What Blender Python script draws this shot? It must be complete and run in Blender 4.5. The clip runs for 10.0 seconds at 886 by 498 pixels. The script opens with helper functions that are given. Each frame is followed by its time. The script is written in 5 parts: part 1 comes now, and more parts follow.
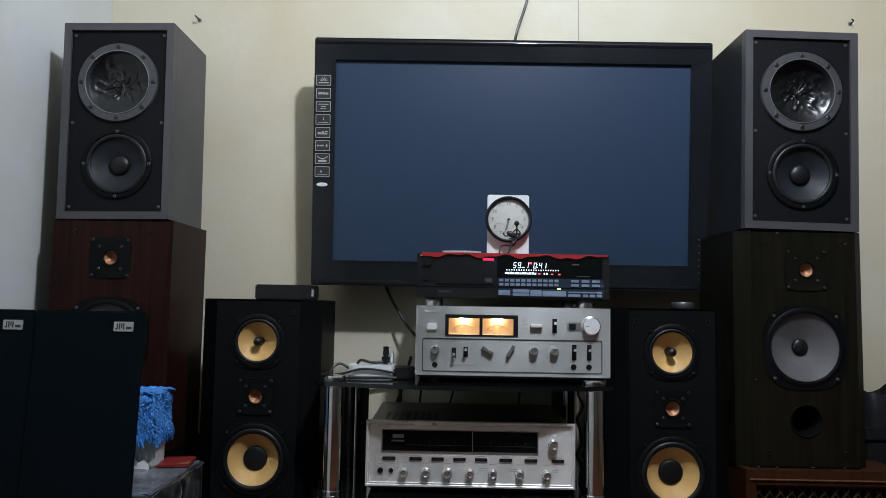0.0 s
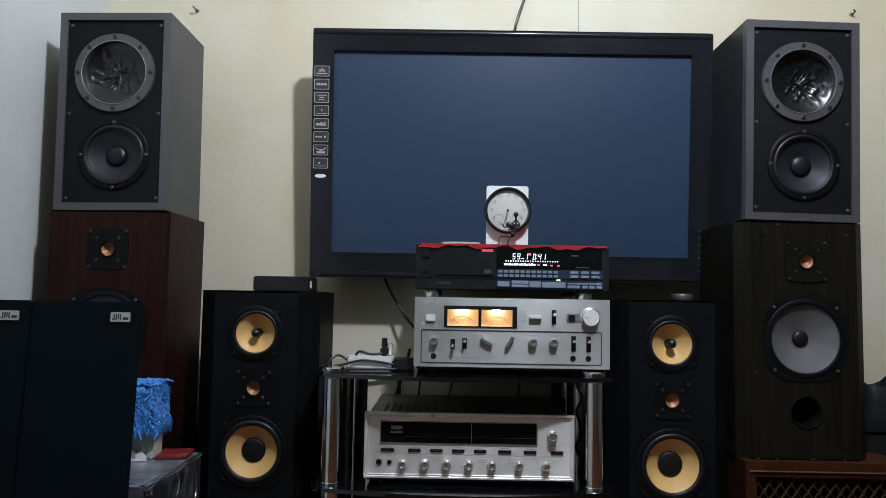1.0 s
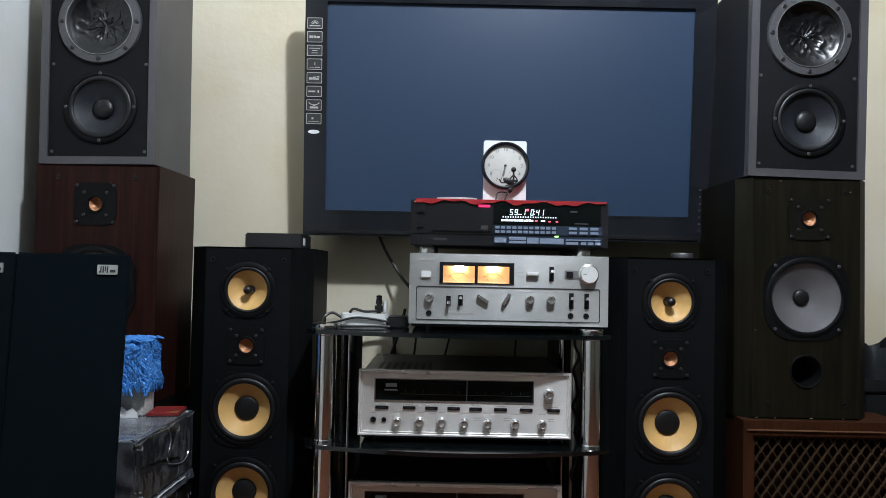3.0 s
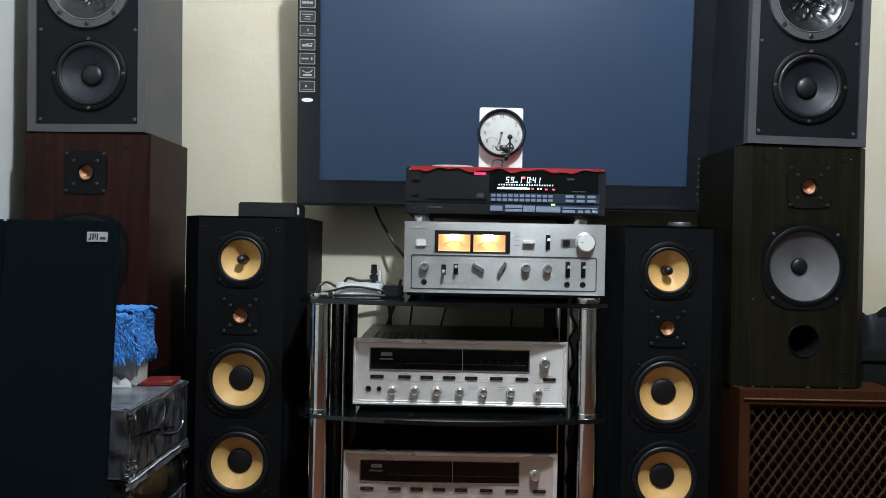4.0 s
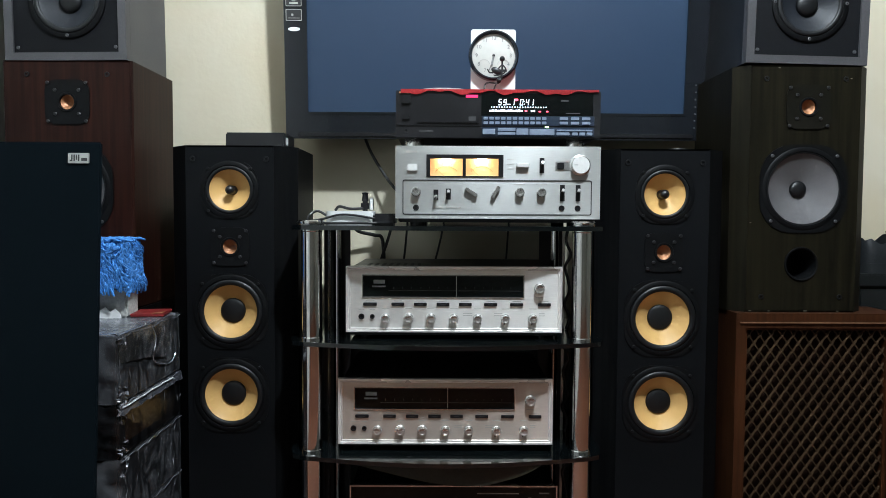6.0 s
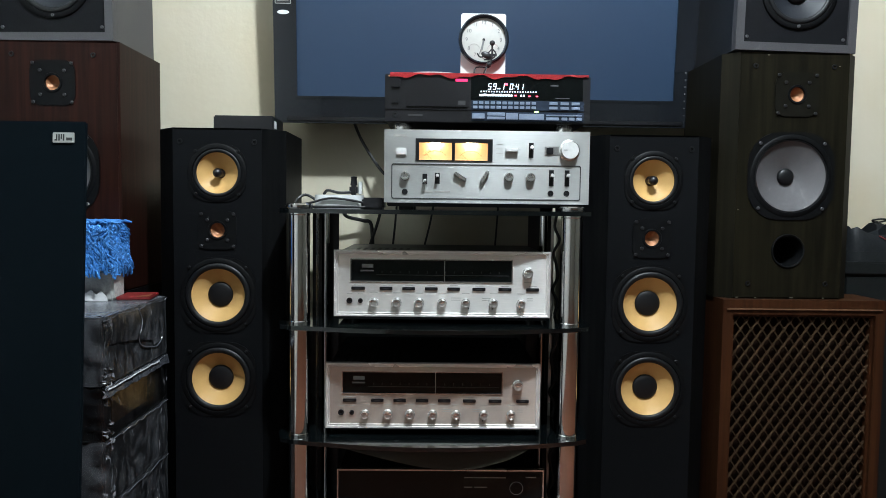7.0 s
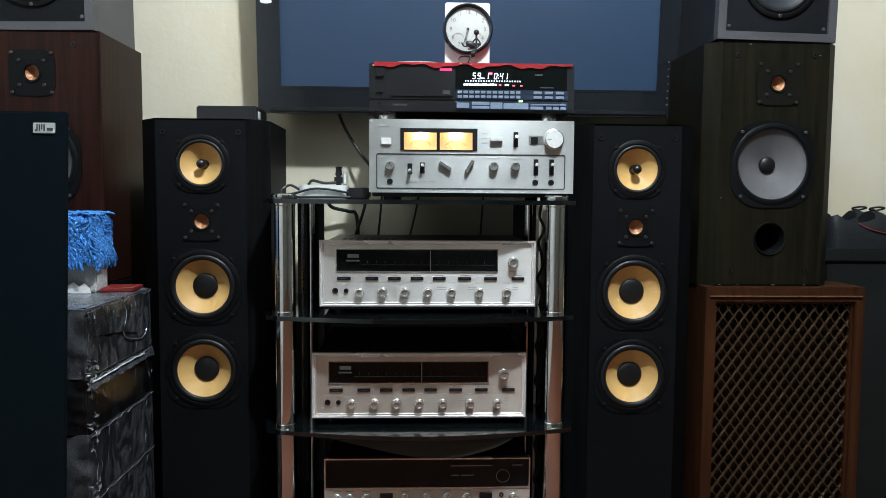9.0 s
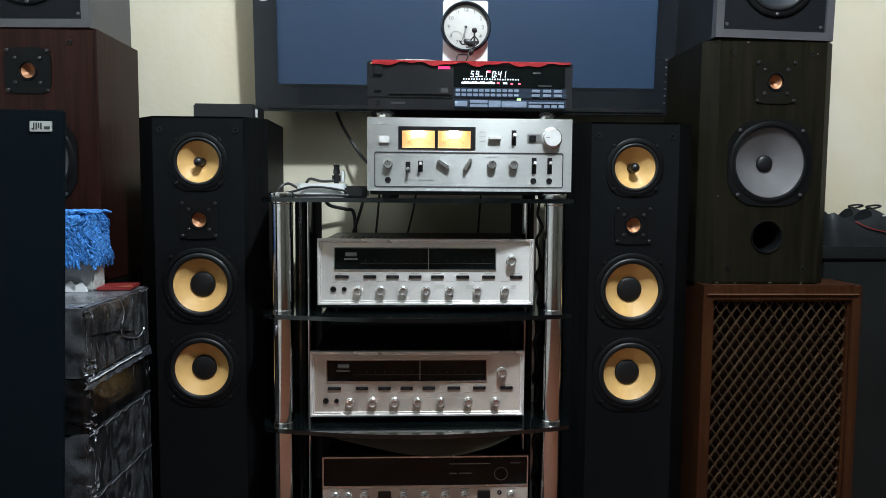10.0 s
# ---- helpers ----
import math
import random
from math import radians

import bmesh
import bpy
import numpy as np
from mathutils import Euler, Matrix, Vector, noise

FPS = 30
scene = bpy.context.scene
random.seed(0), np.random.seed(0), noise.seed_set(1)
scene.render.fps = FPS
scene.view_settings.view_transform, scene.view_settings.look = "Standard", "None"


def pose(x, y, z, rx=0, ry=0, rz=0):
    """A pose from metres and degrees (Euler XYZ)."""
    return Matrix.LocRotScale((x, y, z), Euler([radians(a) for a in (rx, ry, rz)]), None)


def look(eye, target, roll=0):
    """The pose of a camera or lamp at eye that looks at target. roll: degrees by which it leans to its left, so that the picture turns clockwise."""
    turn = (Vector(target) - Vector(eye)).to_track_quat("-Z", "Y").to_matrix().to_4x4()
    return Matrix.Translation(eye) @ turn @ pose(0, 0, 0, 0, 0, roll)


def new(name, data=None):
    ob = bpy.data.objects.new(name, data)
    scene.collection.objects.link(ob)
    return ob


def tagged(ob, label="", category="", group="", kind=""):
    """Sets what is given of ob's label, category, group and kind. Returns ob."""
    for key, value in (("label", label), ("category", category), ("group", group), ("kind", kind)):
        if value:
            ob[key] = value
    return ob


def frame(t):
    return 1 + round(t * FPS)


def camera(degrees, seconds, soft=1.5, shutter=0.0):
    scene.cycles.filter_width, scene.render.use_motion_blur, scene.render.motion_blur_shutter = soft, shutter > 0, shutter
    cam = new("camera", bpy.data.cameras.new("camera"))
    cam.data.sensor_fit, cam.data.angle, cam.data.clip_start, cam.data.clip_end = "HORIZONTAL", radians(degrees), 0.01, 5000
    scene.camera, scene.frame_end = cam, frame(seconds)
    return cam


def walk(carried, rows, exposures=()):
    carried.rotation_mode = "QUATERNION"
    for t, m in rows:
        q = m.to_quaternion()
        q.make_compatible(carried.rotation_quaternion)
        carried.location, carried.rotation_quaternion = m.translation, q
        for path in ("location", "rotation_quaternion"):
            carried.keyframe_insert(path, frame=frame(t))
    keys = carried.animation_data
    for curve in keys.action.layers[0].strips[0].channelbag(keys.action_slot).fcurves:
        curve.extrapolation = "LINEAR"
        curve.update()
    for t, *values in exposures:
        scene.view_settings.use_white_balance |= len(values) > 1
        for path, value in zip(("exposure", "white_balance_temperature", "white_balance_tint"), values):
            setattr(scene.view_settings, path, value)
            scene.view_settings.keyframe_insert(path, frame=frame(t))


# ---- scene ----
cam = camera(64.0, 10.0, soft=0.6)
PATH = [
    (0, (-0.146, -1.578, 1.006), (-0.161, 0.416, 1.161), 1.0),
    (0.5, (-0.149, -1.576, 1.001), (-0.159, 0.418, 1.154), 1.0),
    (1, (-0.143, -1.569, 0.997), (-0.158, 0.426, 1.139), 1.0),
    (1.5, (-0.147, -1.557, 0.985), (-0.157, 0.439, 1.111), 0.9),
    (2, (-0.142, -1.55, 0.983), (-0.158, 0.448, 1.08), 1.0),
    (2.5, (-0.142, -1.541, 0.97), (-0.152, 0.458, 1.051), 1.1),
    (4, (-0.133, -1.516, 0.943), (-0.132, 0.484, 0.944), 1.1),
    (4.5, (-0.134, -1.504, 0.913), (-0.131, 0.496, 0.874), 0.8),
    (5, (-0.132, -1.499, 0.891), (-0.129, 0.5, 0.83), 0.4),
    (5.5, (-0.126, -1.494, 0.872), (-0.123, 0.504, 0.79), 0.2),
    (7, (-0.117, -1.49, 0.843), (-0.081, 0.506, 0.723), 0.7),
    (7.5, (-0.118, -1.49, 0.838), (-0.064, 0.505, 0.703), 0.6),
    (8, (-0.116, -1.491, 0.838), (-0.055, 0.503, 0.695), 0.7),
    (8.5, (-0.116, -1.492, 0.838), (-0.044, 0.502, 0.694), 0.5),
    (9, (-0.117, -1.493, 0.838), (-0.04, 0.5, 0.696), 0.4),
    (9.5, (-0.12, -1.493, 0.84), (-0.04, 0.5, 0.692), 0.4),
    (10, (-0.122, -1.492, 0.842), (-0.033, 0.501, 0.69), 0.4),
]
EXPOSURES = [(0.0, 0.02, 5930, 12), (1.5, 0.26, 5950, 12), (2.5, 0.44, 5980, 12), (4.0, 0.70, 6000, 9.0), (5.0, 0.88, 6000, 8.0), (7.0, 0.98, 5970, 6.5), (10.0, 1.0, 5970, 6.5)]
walk(cam, [(t, look(eye, target, roll)) for t, eye, target, roll in PATH], EXPOSURES)

# ---- light ----
world = bpy.data.worlds.new("room_air")
world.use_nodes = True
world.node_tree.nodes["Background"].inputs[0].default_value = (0.6, 0.75, 1.0, 1)
world.node_tree.nodes["Background"].inputs[1].default_value = 0.03
scene.world = world


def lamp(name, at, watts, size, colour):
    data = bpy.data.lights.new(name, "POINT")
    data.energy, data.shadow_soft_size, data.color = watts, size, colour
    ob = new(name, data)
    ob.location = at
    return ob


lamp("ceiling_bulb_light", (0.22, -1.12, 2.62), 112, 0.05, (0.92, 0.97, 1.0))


# ---- materials ----
def nodes_of(name):
    m = bpy.data.materials.new(name)
    m.use_nodes = True
    n, l = m.node_tree.nodes, m.node_tree.links
    return m, n, l, n["Principled BSDF"]


def surface(name, colour, rough=0.5, metal=0.0, grain=60.0, vary=0.18, bump=0.08, stretch=(1, 1, 1), coat=0.0, stain=0.2, ior=1.5, shine=0.5, wear=0.08, emit=None, power=0.0):
    """A surface with fine grain, large soft stains and relief, at real size."""
    m, n, l, p = nodes_of(name)
    co = n.new("ShaderNodeTexCoord")
    mp = n.new("ShaderNodeMapping")
    mp.inputs["Scale"].default_value = stretch
    l.new(co.outputs["Object"], mp.inputs["Vector"])
    fine = n.new("ShaderNodeTexNoise")
    fine.inputs["Scale"].default_value, fine.inputs["Detail"].default_value = grain, 5
    l.new(mp.outputs[0], fine.inputs["Vector"])
    big = n.new("ShaderNodeTexNoise")
    big.inputs["Scale"].default_value, big.inputs["Detail"].default_value = 4.0, 3
    l.new(co.outputs["Object"], big.inputs["Vector"])
    mix = n.new("ShaderNodeMix")
    mix.data_type = "RGBA"
    mix.inputs[6].default_value = (*[c * (1 - vary) for c in colour], 1)
    mix.inputs[7].default_value = (*[min(1, c * (1 + vary)) for c in colour], 1)
    ramp = n.new("ShaderNodeMapRange")
    ramp.inputs[1].default_value, ramp.inputs[2].default_value = 0.3, 0.7
    l.new(fine.outputs["Fac"], ramp.inputs[0])
    l.new(ramp.outputs[0], mix.inputs[0])
    dirt = n.new("ShaderNodeMix")
    dirt.data_type, dirt.blend_type = "RGBA", "MULTIPLY"
    dirt.inputs[0].default_value = 1.0
    tone = n.new("ShaderNodeMapRange")
    tone.inputs[1].default_value, tone.inputs[2].default_value = 0.3, 0.7
    tone.inputs[3].default_value, tone.inputs[4].default_value = 1 - stain, 1.0
    l.new(big.outputs["Fac"], tone.inputs[0])
    l.new(mix.outputs[2], dirt.inputs[6])
    l.new(tone.outputs[0], dirt.inputs[7])
    l.new(dirt.outputs[2], p.inputs["Base Color"])
    rr = n.new("ShaderNodeMapRange")
    rr.inputs[1].default_value, rr.inputs[2].default_value = 0.3, 0.7
    rr.inputs[3].default_value, rr.inputs[4].default_value = max(0.02, rough - wear), min(1, rough + wear)
    l.new(big.outputs["Fac"], rr.inputs[0])
    l.new(rr.outputs[0], p.inputs["Roughness"])
    b = n.new("ShaderNodeBump")
    b.inputs["Strength"].default_value, b.inputs["Distance"].default_value = bump, 0.002
    l.new(fine.outputs["Fac"], b.inputs["Height"])
    l.new(b.outputs[0], p.inputs["Normal"])
    p.inputs["Metallic"].default_value = metal
    p.inputs["IOR"].default_value = ior
    p.inputs["Specular IOR Level"].default_value = shine
    p.inputs["Coat Weight"].default_value = coat
    if emit:
        p.inputs["Emission Color"].default_value = (*emit, 1)
        p.inputs["Emission Strength"].default_value = power
    return m


def brushed(name, colour, rough, metal):
    """Aluminium brushed from side to side, whose gloss spreads up and down."""
    m = surface(name, colour, rough, metal, grain=40, vary=0.07, bump=0.06, stretch=(1, 1, 60), stain=0.07)
    n, l = m.node_tree.nodes, m.node_tree.links
    up = n.new("ShaderNodeCombineXYZ")
    up.inputs[2].default_value = 1.0
    p = n["Principled BSDF"]
    l.new(up.outputs[0], p.inputs["Tangent"])
    p.inputs["Anisotropic"].default_value = 0.8
    return m


def glow(name, colour, power):
    return surface(name, tuple(0.3 * c for c in colour), 0.4, vary=0.05, stain=0.05, bump=0, emit=colour, power=power)


def plaster(name, cream, worn):
    """Old wall paint with yellowed patches, scuffs and trowel relief."""
    m, n, l, p = nodes_of(name)
    co = n.new("ShaderNodeTexCoord")
    a = n.new("ShaderNodeTexNoise")
    a.inputs["Scale"].default_value, a.inputs["Detail"].default_value, a.inputs["Distortion"].default_value = 2.3, 6, 0.6
    b = n.new("ShaderNodeTexNoise")
    b.inputs["Scale"].default_value, b.inputs["Detail"].default_value = 45, 6
    for t in (a, b):
        l.new(co.outputs["Object"], t.inputs["Vector"])
    r = n.new("ShaderNodeValToRGB")
    r.color_ramp.elements[0].position, r.color_ramp.elements[1].position = 0.36, 0.62
    r.color_ramp.elements[0].color, r.color_ramp.elements[1].color = (*worn, 1), (*cream, 1)
    l.new(a.outputs["Fac"], r.inputs[0])
    l.new(r.outputs[0], p.inputs["Base Color"])
    s = n.new("ShaderNodeMath")
    s.operation = "ADD"
    l.new(a.outputs["Fac"], s.inputs[0])
    l.new(b.outputs["Fac"], s.inputs[1])
    bp = n.new("ShaderNodeBump")
    bp.inputs["Strength"].default_value, bp.inputs["Distance"].default_value = 0.25, 0.003
    l.new(s.outputs[0], bp.inputs["Height"])
    l.new(bp.outputs[0], p.inputs["Normal"])
    p.inputs["Roughness"].default_value = 0.6
    return m


def veneer(name, dark, light, rough=0.35, coat=0.2, shine=0.25):
    """Wood veneer with the grain running upright."""
    m, n, l, p = nodes_of(name)
    co = n.new("ShaderNodeTexCoord")
    mp = n.new("ShaderNodeMapping")
    mp.inputs["Scale"].default_value = (60, 60, 2.2)
    l.new(co.outputs["Object"], mp.inputs["Vector"])
    a = n.new("ShaderNodeTexNoise")
    a.inputs["Scale"].default_value, a.inputs["Detail"].default_value, a.inputs["Distortion"].default_value = 1.6, 8, 0.5
    l.new(mp.outputs[0], a.inputs["Vector"])
    r = n.new("ShaderNodeValToRGB")
    r.color_ramp.elements[0].position, r.color_ramp.elements[1].position = 0.35, 0.68
    r.color_ramp.elements[0].color, r.color_ramp.elements[1].color = (*dark, 1), (*light, 1)
    l.new(a.outputs["Fac"], r.inputs[0])
    l.new(r.outputs[0], p.inputs["Base Color"])
    b = n.new("ShaderNodeBump")
    b.inputs["Strength"].default_value, b.inputs["Distance"].default_value = 0.12, 0.001
    l.new(a.outputs["Fac"], b.inputs["Height"])
    l.new(b.outputs[0], p.inputs["Normal"])
    p.inputs["Roughness"].default_value, p.inputs["Coat Weight"].default_value, p.inputs["Coat Roughness"].default_value = rough, coat, 0.25
    p.inputs["Specular IOR Level"].default_value = shine
    return m


def woven(name, one, two, scale=420.0, rough=0.45, shine=0.25):
    """A woven fibre cone or cloth."""
    m, n, l, p = nodes_of(name)
    co = n.new("ShaderNodeTexCoord")
    ch = n.new("ShaderNodeTexChecker")
    ch.inputs["Scale"].default_value = scale
    ch.inputs["Color1"].default_value, ch.inputs["Color2"].default_value = (*one, 1), (*two, 1)
    l.new(co.outputs["Object"], ch.inputs["Vector"])
    nz = n.new("ShaderNodeTexNoise")
    nz.inputs["Scale"].default_value = 25
    l.new(co.outputs["Object"], nz.inputs["Vector"])
    mx = n.new("ShaderNodeMix")
    mx.data_type, mx.blend_type = "RGBA", "MULTIPLY"
    mx.inputs[0].default_value = 0.25
    l.new(ch.outputs["Color"], mx.inputs[6])
    l.new(nz.outputs["Fac"], mx.inputs[7])
    l.new(mx.outputs[2], p.inputs["Base Color"])
    b = n.new("ShaderNodeBump")
    b.inputs["Strength"].default_value, b.inputs["Distance"].default_value = 0.15, 0.0006
    l.new(ch.outputs["Fac"], b.inputs["Height"])
    l.new(b.outputs[0], p.inputs["Normal"])
    p.inputs["Roughness"].default_value = rough
    p.inputs["Specular IOR Level"].default_value = shine
    return m


def clear_film(name, haze=0.13):
    """Thin clear stretch film: see-through, glossy, a little milky."""
    m, n, l, p = nodes_of(name)
    n.remove(p)
    clear, gloss, milk = n.new("ShaderNodeBsdfTransparent"), n.new("ShaderNodeBsdfGlossy"), n.new("ShaderNodeBsdfDiffuse")
    gloss.inputs["Roughness"].default_value = 0.12
    milk.inputs["Color"].default_value = (0.75, 0.78, 0.85, 1)
    fr = n.new("ShaderNodeFresnel")
    fr.inputs["IOR"].default_value = 1.4
    a, b = n.new("ShaderNodeMixShader"), n.new("ShaderNodeMixShader")
    nz, co, mr = n.new("ShaderNodeTexNoise"), n.new("ShaderNodeTexCoord"), n.new("ShaderNodeMapRange")
    nz.inputs["Scale"].default_value, nz.inputs["Detail"].default_value, nz.inputs["Distortion"].default_value = 13, 8, 2.0
    mr.inputs[1].default_value, mr.inputs[2].default_value, mr.inputs[3].default_value, mr.inputs[4].default_value = 0.40, 0.72, 0.14 * haze, 0.95 * haze
    mp = n.new("ShaderNodeMapping")
    mp.inputs["Scale"].default_value = (1.8, 1.8, 0.9)
    l.new(co.outputs["Object"], mp.inputs["Vector"])
    l.new(mp.outputs[0], nz.inputs["Vector"])
    crease, relief = n.new("ShaderNodeTexNoise"), n.new("ShaderNodeBump")
    crease.inputs["Scale"].default_value, crease.inputs["Detail"].default_value, crease.inputs["Distortion"].default_value = 38, 5, 2.5
    l.new(mp.outputs[0], crease.inputs["Vector"])
    relief.inputs["Strength"].default_value, relief.inputs["Distance"].default_value = 0.3, 0.004
    l.new(crease.outputs["Fac"], relief.inputs["Height"])
    l.new(relief.outputs[0], gloss.inputs["Normal"])
    l.new(nz.outputs["Fac"], mr.inputs[0])
    l.new(mr.outputs[0], b.inputs[0])
    l.new(fr.outputs[0], a.inputs[0])
    l.new(clear.outputs[0], a.inputs[1])
    l.new(gloss.outputs[0], a.inputs[2])
    l.new(a.outputs[0], b.inputs[1])
    l.new(milk.outputs[0], b.inputs[2])
    l.new(b.outputs[0], n["Material Output"].inputs["Surface"])
    return m


def wrap_film(name, colour, rough=0.12):
    """Dark carton under creased clear stretch film."""
    m, n, l, p = nodes_of(name)
    co = n.new("ShaderNodeTexCoord")
    mp = n.new("ShaderNodeMapping")
    mp.inputs["Scale"].default_value = (1.0, 1.0, 0.45)
    mp.inputs["Rotation"].default_value = (0.5, 0.3, 0.6)
    l.new(co.outputs["Object"], mp.inputs["Vector"])
    a = n.new("ShaderNodeTexNoise")
    a.inputs["Scale"].default_value, a.inputs["Detail"].default_value, a.inputs["Distortion"].default_value = 22, 4, 1.6
    l.new(mp.outputs[0], a.inputs["Vector"])
    v = n.new("ShaderNodeTexVoronoi")
    v.feature = "DISTANCE_TO_EDGE"
    v.inputs["Scale"].default_value = 16
    l.new(mp.outputs[0], v.inputs["Vector"])
    s = n.new("ShaderNodeMath")
    s.operation = "MULTIPLY_ADD"
    s.inputs[1].default_value = 0.6
    l.new(v.outputs["Distance"], s.inputs[0])
    l.new(a.outputs["Fac"], s.inputs[2])
    r = n.new("ShaderNodeValToRGB")
    r.color_ramp.elements[0].position, r.color_ramp.elements[1].position = 0.45, 0.75
    r.color_ramp.elements[0].color, r.color_ramp.elements[1].color = (*colour, 1), (*[c * 1.4 + 0.004 for c in colour], 1)
    l.new(a.outputs["Fac"], r.inputs[0])
    l.new(r.outputs[0], p.inputs["Base Color"])
    b = n.new("ShaderNodeBump")
    b.inputs["Strength"].default_value, b.inputs["Distance"].default_value = 0.12, 0.004
    l.new(s.outputs[0], b.inputs["Height"])
    l.new(b.outputs[0], p.inputs["Coat Normal"])
    l.new(b.outputs[0], p.inputs["Normal"])
    p.inputs["Roughness"].default_value = 0.3
    p.inputs["Coat Weight"].default_value, p.inputs["Coat Roughness"].default_value = 0.3, rough
    return m


WALL = plaster("cream_wall_paint", (0.63, 0.585, 0.455), (0.585, 0.515, 0.36))
WALL_SIDE = plaster("white_wall_paint", (0.62, 0.64, 0.63), (0.55, 0.56, 0.52))
# Unseen ceiling, set to mid-grey so it bounces less light.
CEIL = plaster("ceiling_paint", (0.50, 0.49, 0.47), (0.45, 0.44, 0.41))
FLOOR = surface("red_brown_floor", (0.115, 0.033, 0.011), 0.55, grain=20, stain=0.3)
# Unseen walls: colour chosen dark and warm to limit reflections and bounced light.
WALL_UNSEEN = plaster("unseen_wall_olive", (0.15, 0.15, 0.125), (0.115, 0.115, 0.095))
VINYL = surface("dark_grey_vinyl", (0.0616, 0.06048, 0.06496), 0.45, grain=300, vary=0.12, bump=0.12)
BAFFLE = surface("matt_black_baffle", (0.00405, 0.00459, 0.0054), 0.6, grain=350, vary=0.2, bump=0.1, shine=0.08)
BOXBAFFLE = surface("charcoal_baffle", (0.0062, 0.0066, 0.0080), 0.6, grain=350, vary=0.2, bump=0.1, shine=0.12)
# Darker tone of vinyl for the right box speaker's body.
VINYL_DARKER = surface("darker_vinyl", (0.012, 0.0126, 0.0144), 0.4, grain=300, vary=0.12, bump=0.12, shine=0.35)
BLACKASH = veneer("black_ash_veneer", (0.00224, 0.00256, 0.00288), (0.00576, 0.00592, 0.00608), 0.5, 0.0, 0.06)
ROSE = veneer("red_brown_veneer", (0.008307, 0.002214, 0.001328), (0.02214, 0.006421, 0.003764), 0.45, 0.0, 0.14)
DARKOAK = veneer("dark_olive_veneer", (0.00448, 0.00392, 0.00224), (0.0112, 0.00952, 0.00504), 0.46, 0.0, 0.10)
WALNUT = veneer("walnut_veneer", (0.0232, 0.0076, 0.00256), (0.0464, 0.016, 0.0056), 0.42, 0.0)
LATTICE = veneer("carved_lattice_wood", (0.0264, 0.01485, 0.00737), (0.0473, 0.02805, 0.01485), 0.42, 0.0, 0.3)
GRILLE = woven("black_grille_cloth", (0.00161, 0.00391, 0.00575), (0.00345, 0.00667, 0.0092), 700, 0.95, 0.05)
BROWNCLOTH = woven("dark_brown_cloth", (0.010, 0.0050, 0.0030), (0.016, 0.008, 0.005), 600, 0.95, 0.05)
KEVLAR = woven("yellow_fibre_cone", (0.625, 0.385, 0.135), (0.665, 0.41, 0.148), 900, 0.4)
GREYCONE = woven("grey_fibre_cone", (0.108, 0.104, 0.108), (0.12, 0.115, 0.119), 900, 0.5)
BLACKCONE = surface("black_paper_cone", (0.0117, 0.01365, 0.0182), 0.5, grain=150, bump=0.1, shine=0.3)
RUBBER = surface("black_rubber", (0.006075, 0.00648, 0.007425), 0.45, grain=200, vary=0.1, bump=0.04, shine=0.35)
BASKET = surface("black_cast_frame", (0.00364, 0.00392, 0.00434), 0.5, grain=200, bump=0.06, shine=0.12)
RINGMETAL = surface("dark_grey_metal_ring", (0.075, 0.075, 0.08), 0.4, 0.3, grain=200, bump=0.05)
CRUMPLE = surface("crumpled_black_film", (0.005, 0.0054, 0.0062), 0.3, grain=45, bump=0.2, shine=0.5)
SCREW = surface("screw_steel", (0.10, 0.10, 0.105), 0.45, 0.6, grain=300)
SCREWDARK = surface("black_screw", (0.04, 0.04, 0.042), 0.35, 0.6, grain=300)
CHIPPED = surface("bare_chipped_wood", (0.16, 0.145, 0.115), 0.7, grain=300, vary=0.3)
OLIVEPLATE = surface("dull_olive_plate", (0.0060, 0.0054, 0.0034), 0.5, grain=200, bump=0.06, shine=0.12)
SCREWHIDDEN = surface("blackened_screw", (0.0055, 0.006, 0.0065), 0.55, grain=300, shine=0.2)
COPPER = surface("copper_dome", (0.38, 0.17, 0.075), 0.5, 0.35, grain=120)
SILVER = brushed("brushed_aluminium", (0.465, 0.475, 0.46), 0.37, 0.74)
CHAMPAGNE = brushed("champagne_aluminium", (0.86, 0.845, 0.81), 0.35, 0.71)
# Darker champagne tone for the two lower receivers.
CHAMPAGNE_DARKER = brushed("darker_champagne_aluminium", (0.60, 0.525, 0.46), 0.36, 0.76)
KNOB = surface("turned_aluminium", (0.74, 0.73, 0.71), 0.25, 0.92, grain=200, vary=0.05, bump=0.05, stain=0.08)
KNOBFACE = surface("spun_knob_face", (0.86, 0.86, 0.84), 0.3, 0.25, grain=200, vary=0.04, bump=0.04, stain=0.05)
TRIM = surface("bright_trim_aluminium", (0.90, 0.87, 0.84), 0.28, 0.55, grain=60, vary=0.04, bump=0.03, stain=0.05)
FOOTMETAL = surface("grey_turned_foot", (0.40, 0.40, 0.39), 0.32, 0.7, grain=200, bump=0.05)
CHROME = surface("chrome_tube", (0.74, 0.73, 0.72), 0.11, 1.0, grain=30, vary=0.02, bump=0.0, stain=0.04, wear=0.03)
GLASSBLACK = surface("black_shelf_glass", (0.003, 0.0045, 0.005), 0.05, grain=20, vary=0.05, bump=0.0, coat=0.5)
PANE = surface("dark_dial_glass", (0.004, 0.0052, 0.0052), 0.06, grain=20, vary=0.1, bump=0.0, shine=0.28)
# Teal tone is lifted to stand for lens haze in the dark bays.
BAYBACK = surface("bay_backing_teal", (0.040, 0.055, 0.058), 0.5, grain=200, bump=0.05)
BLACKMETAL = surface("black_case_metal", (0.0084, 0.0084, 0.0098), 0.4, 0.2, grain=300, bump=0.08)
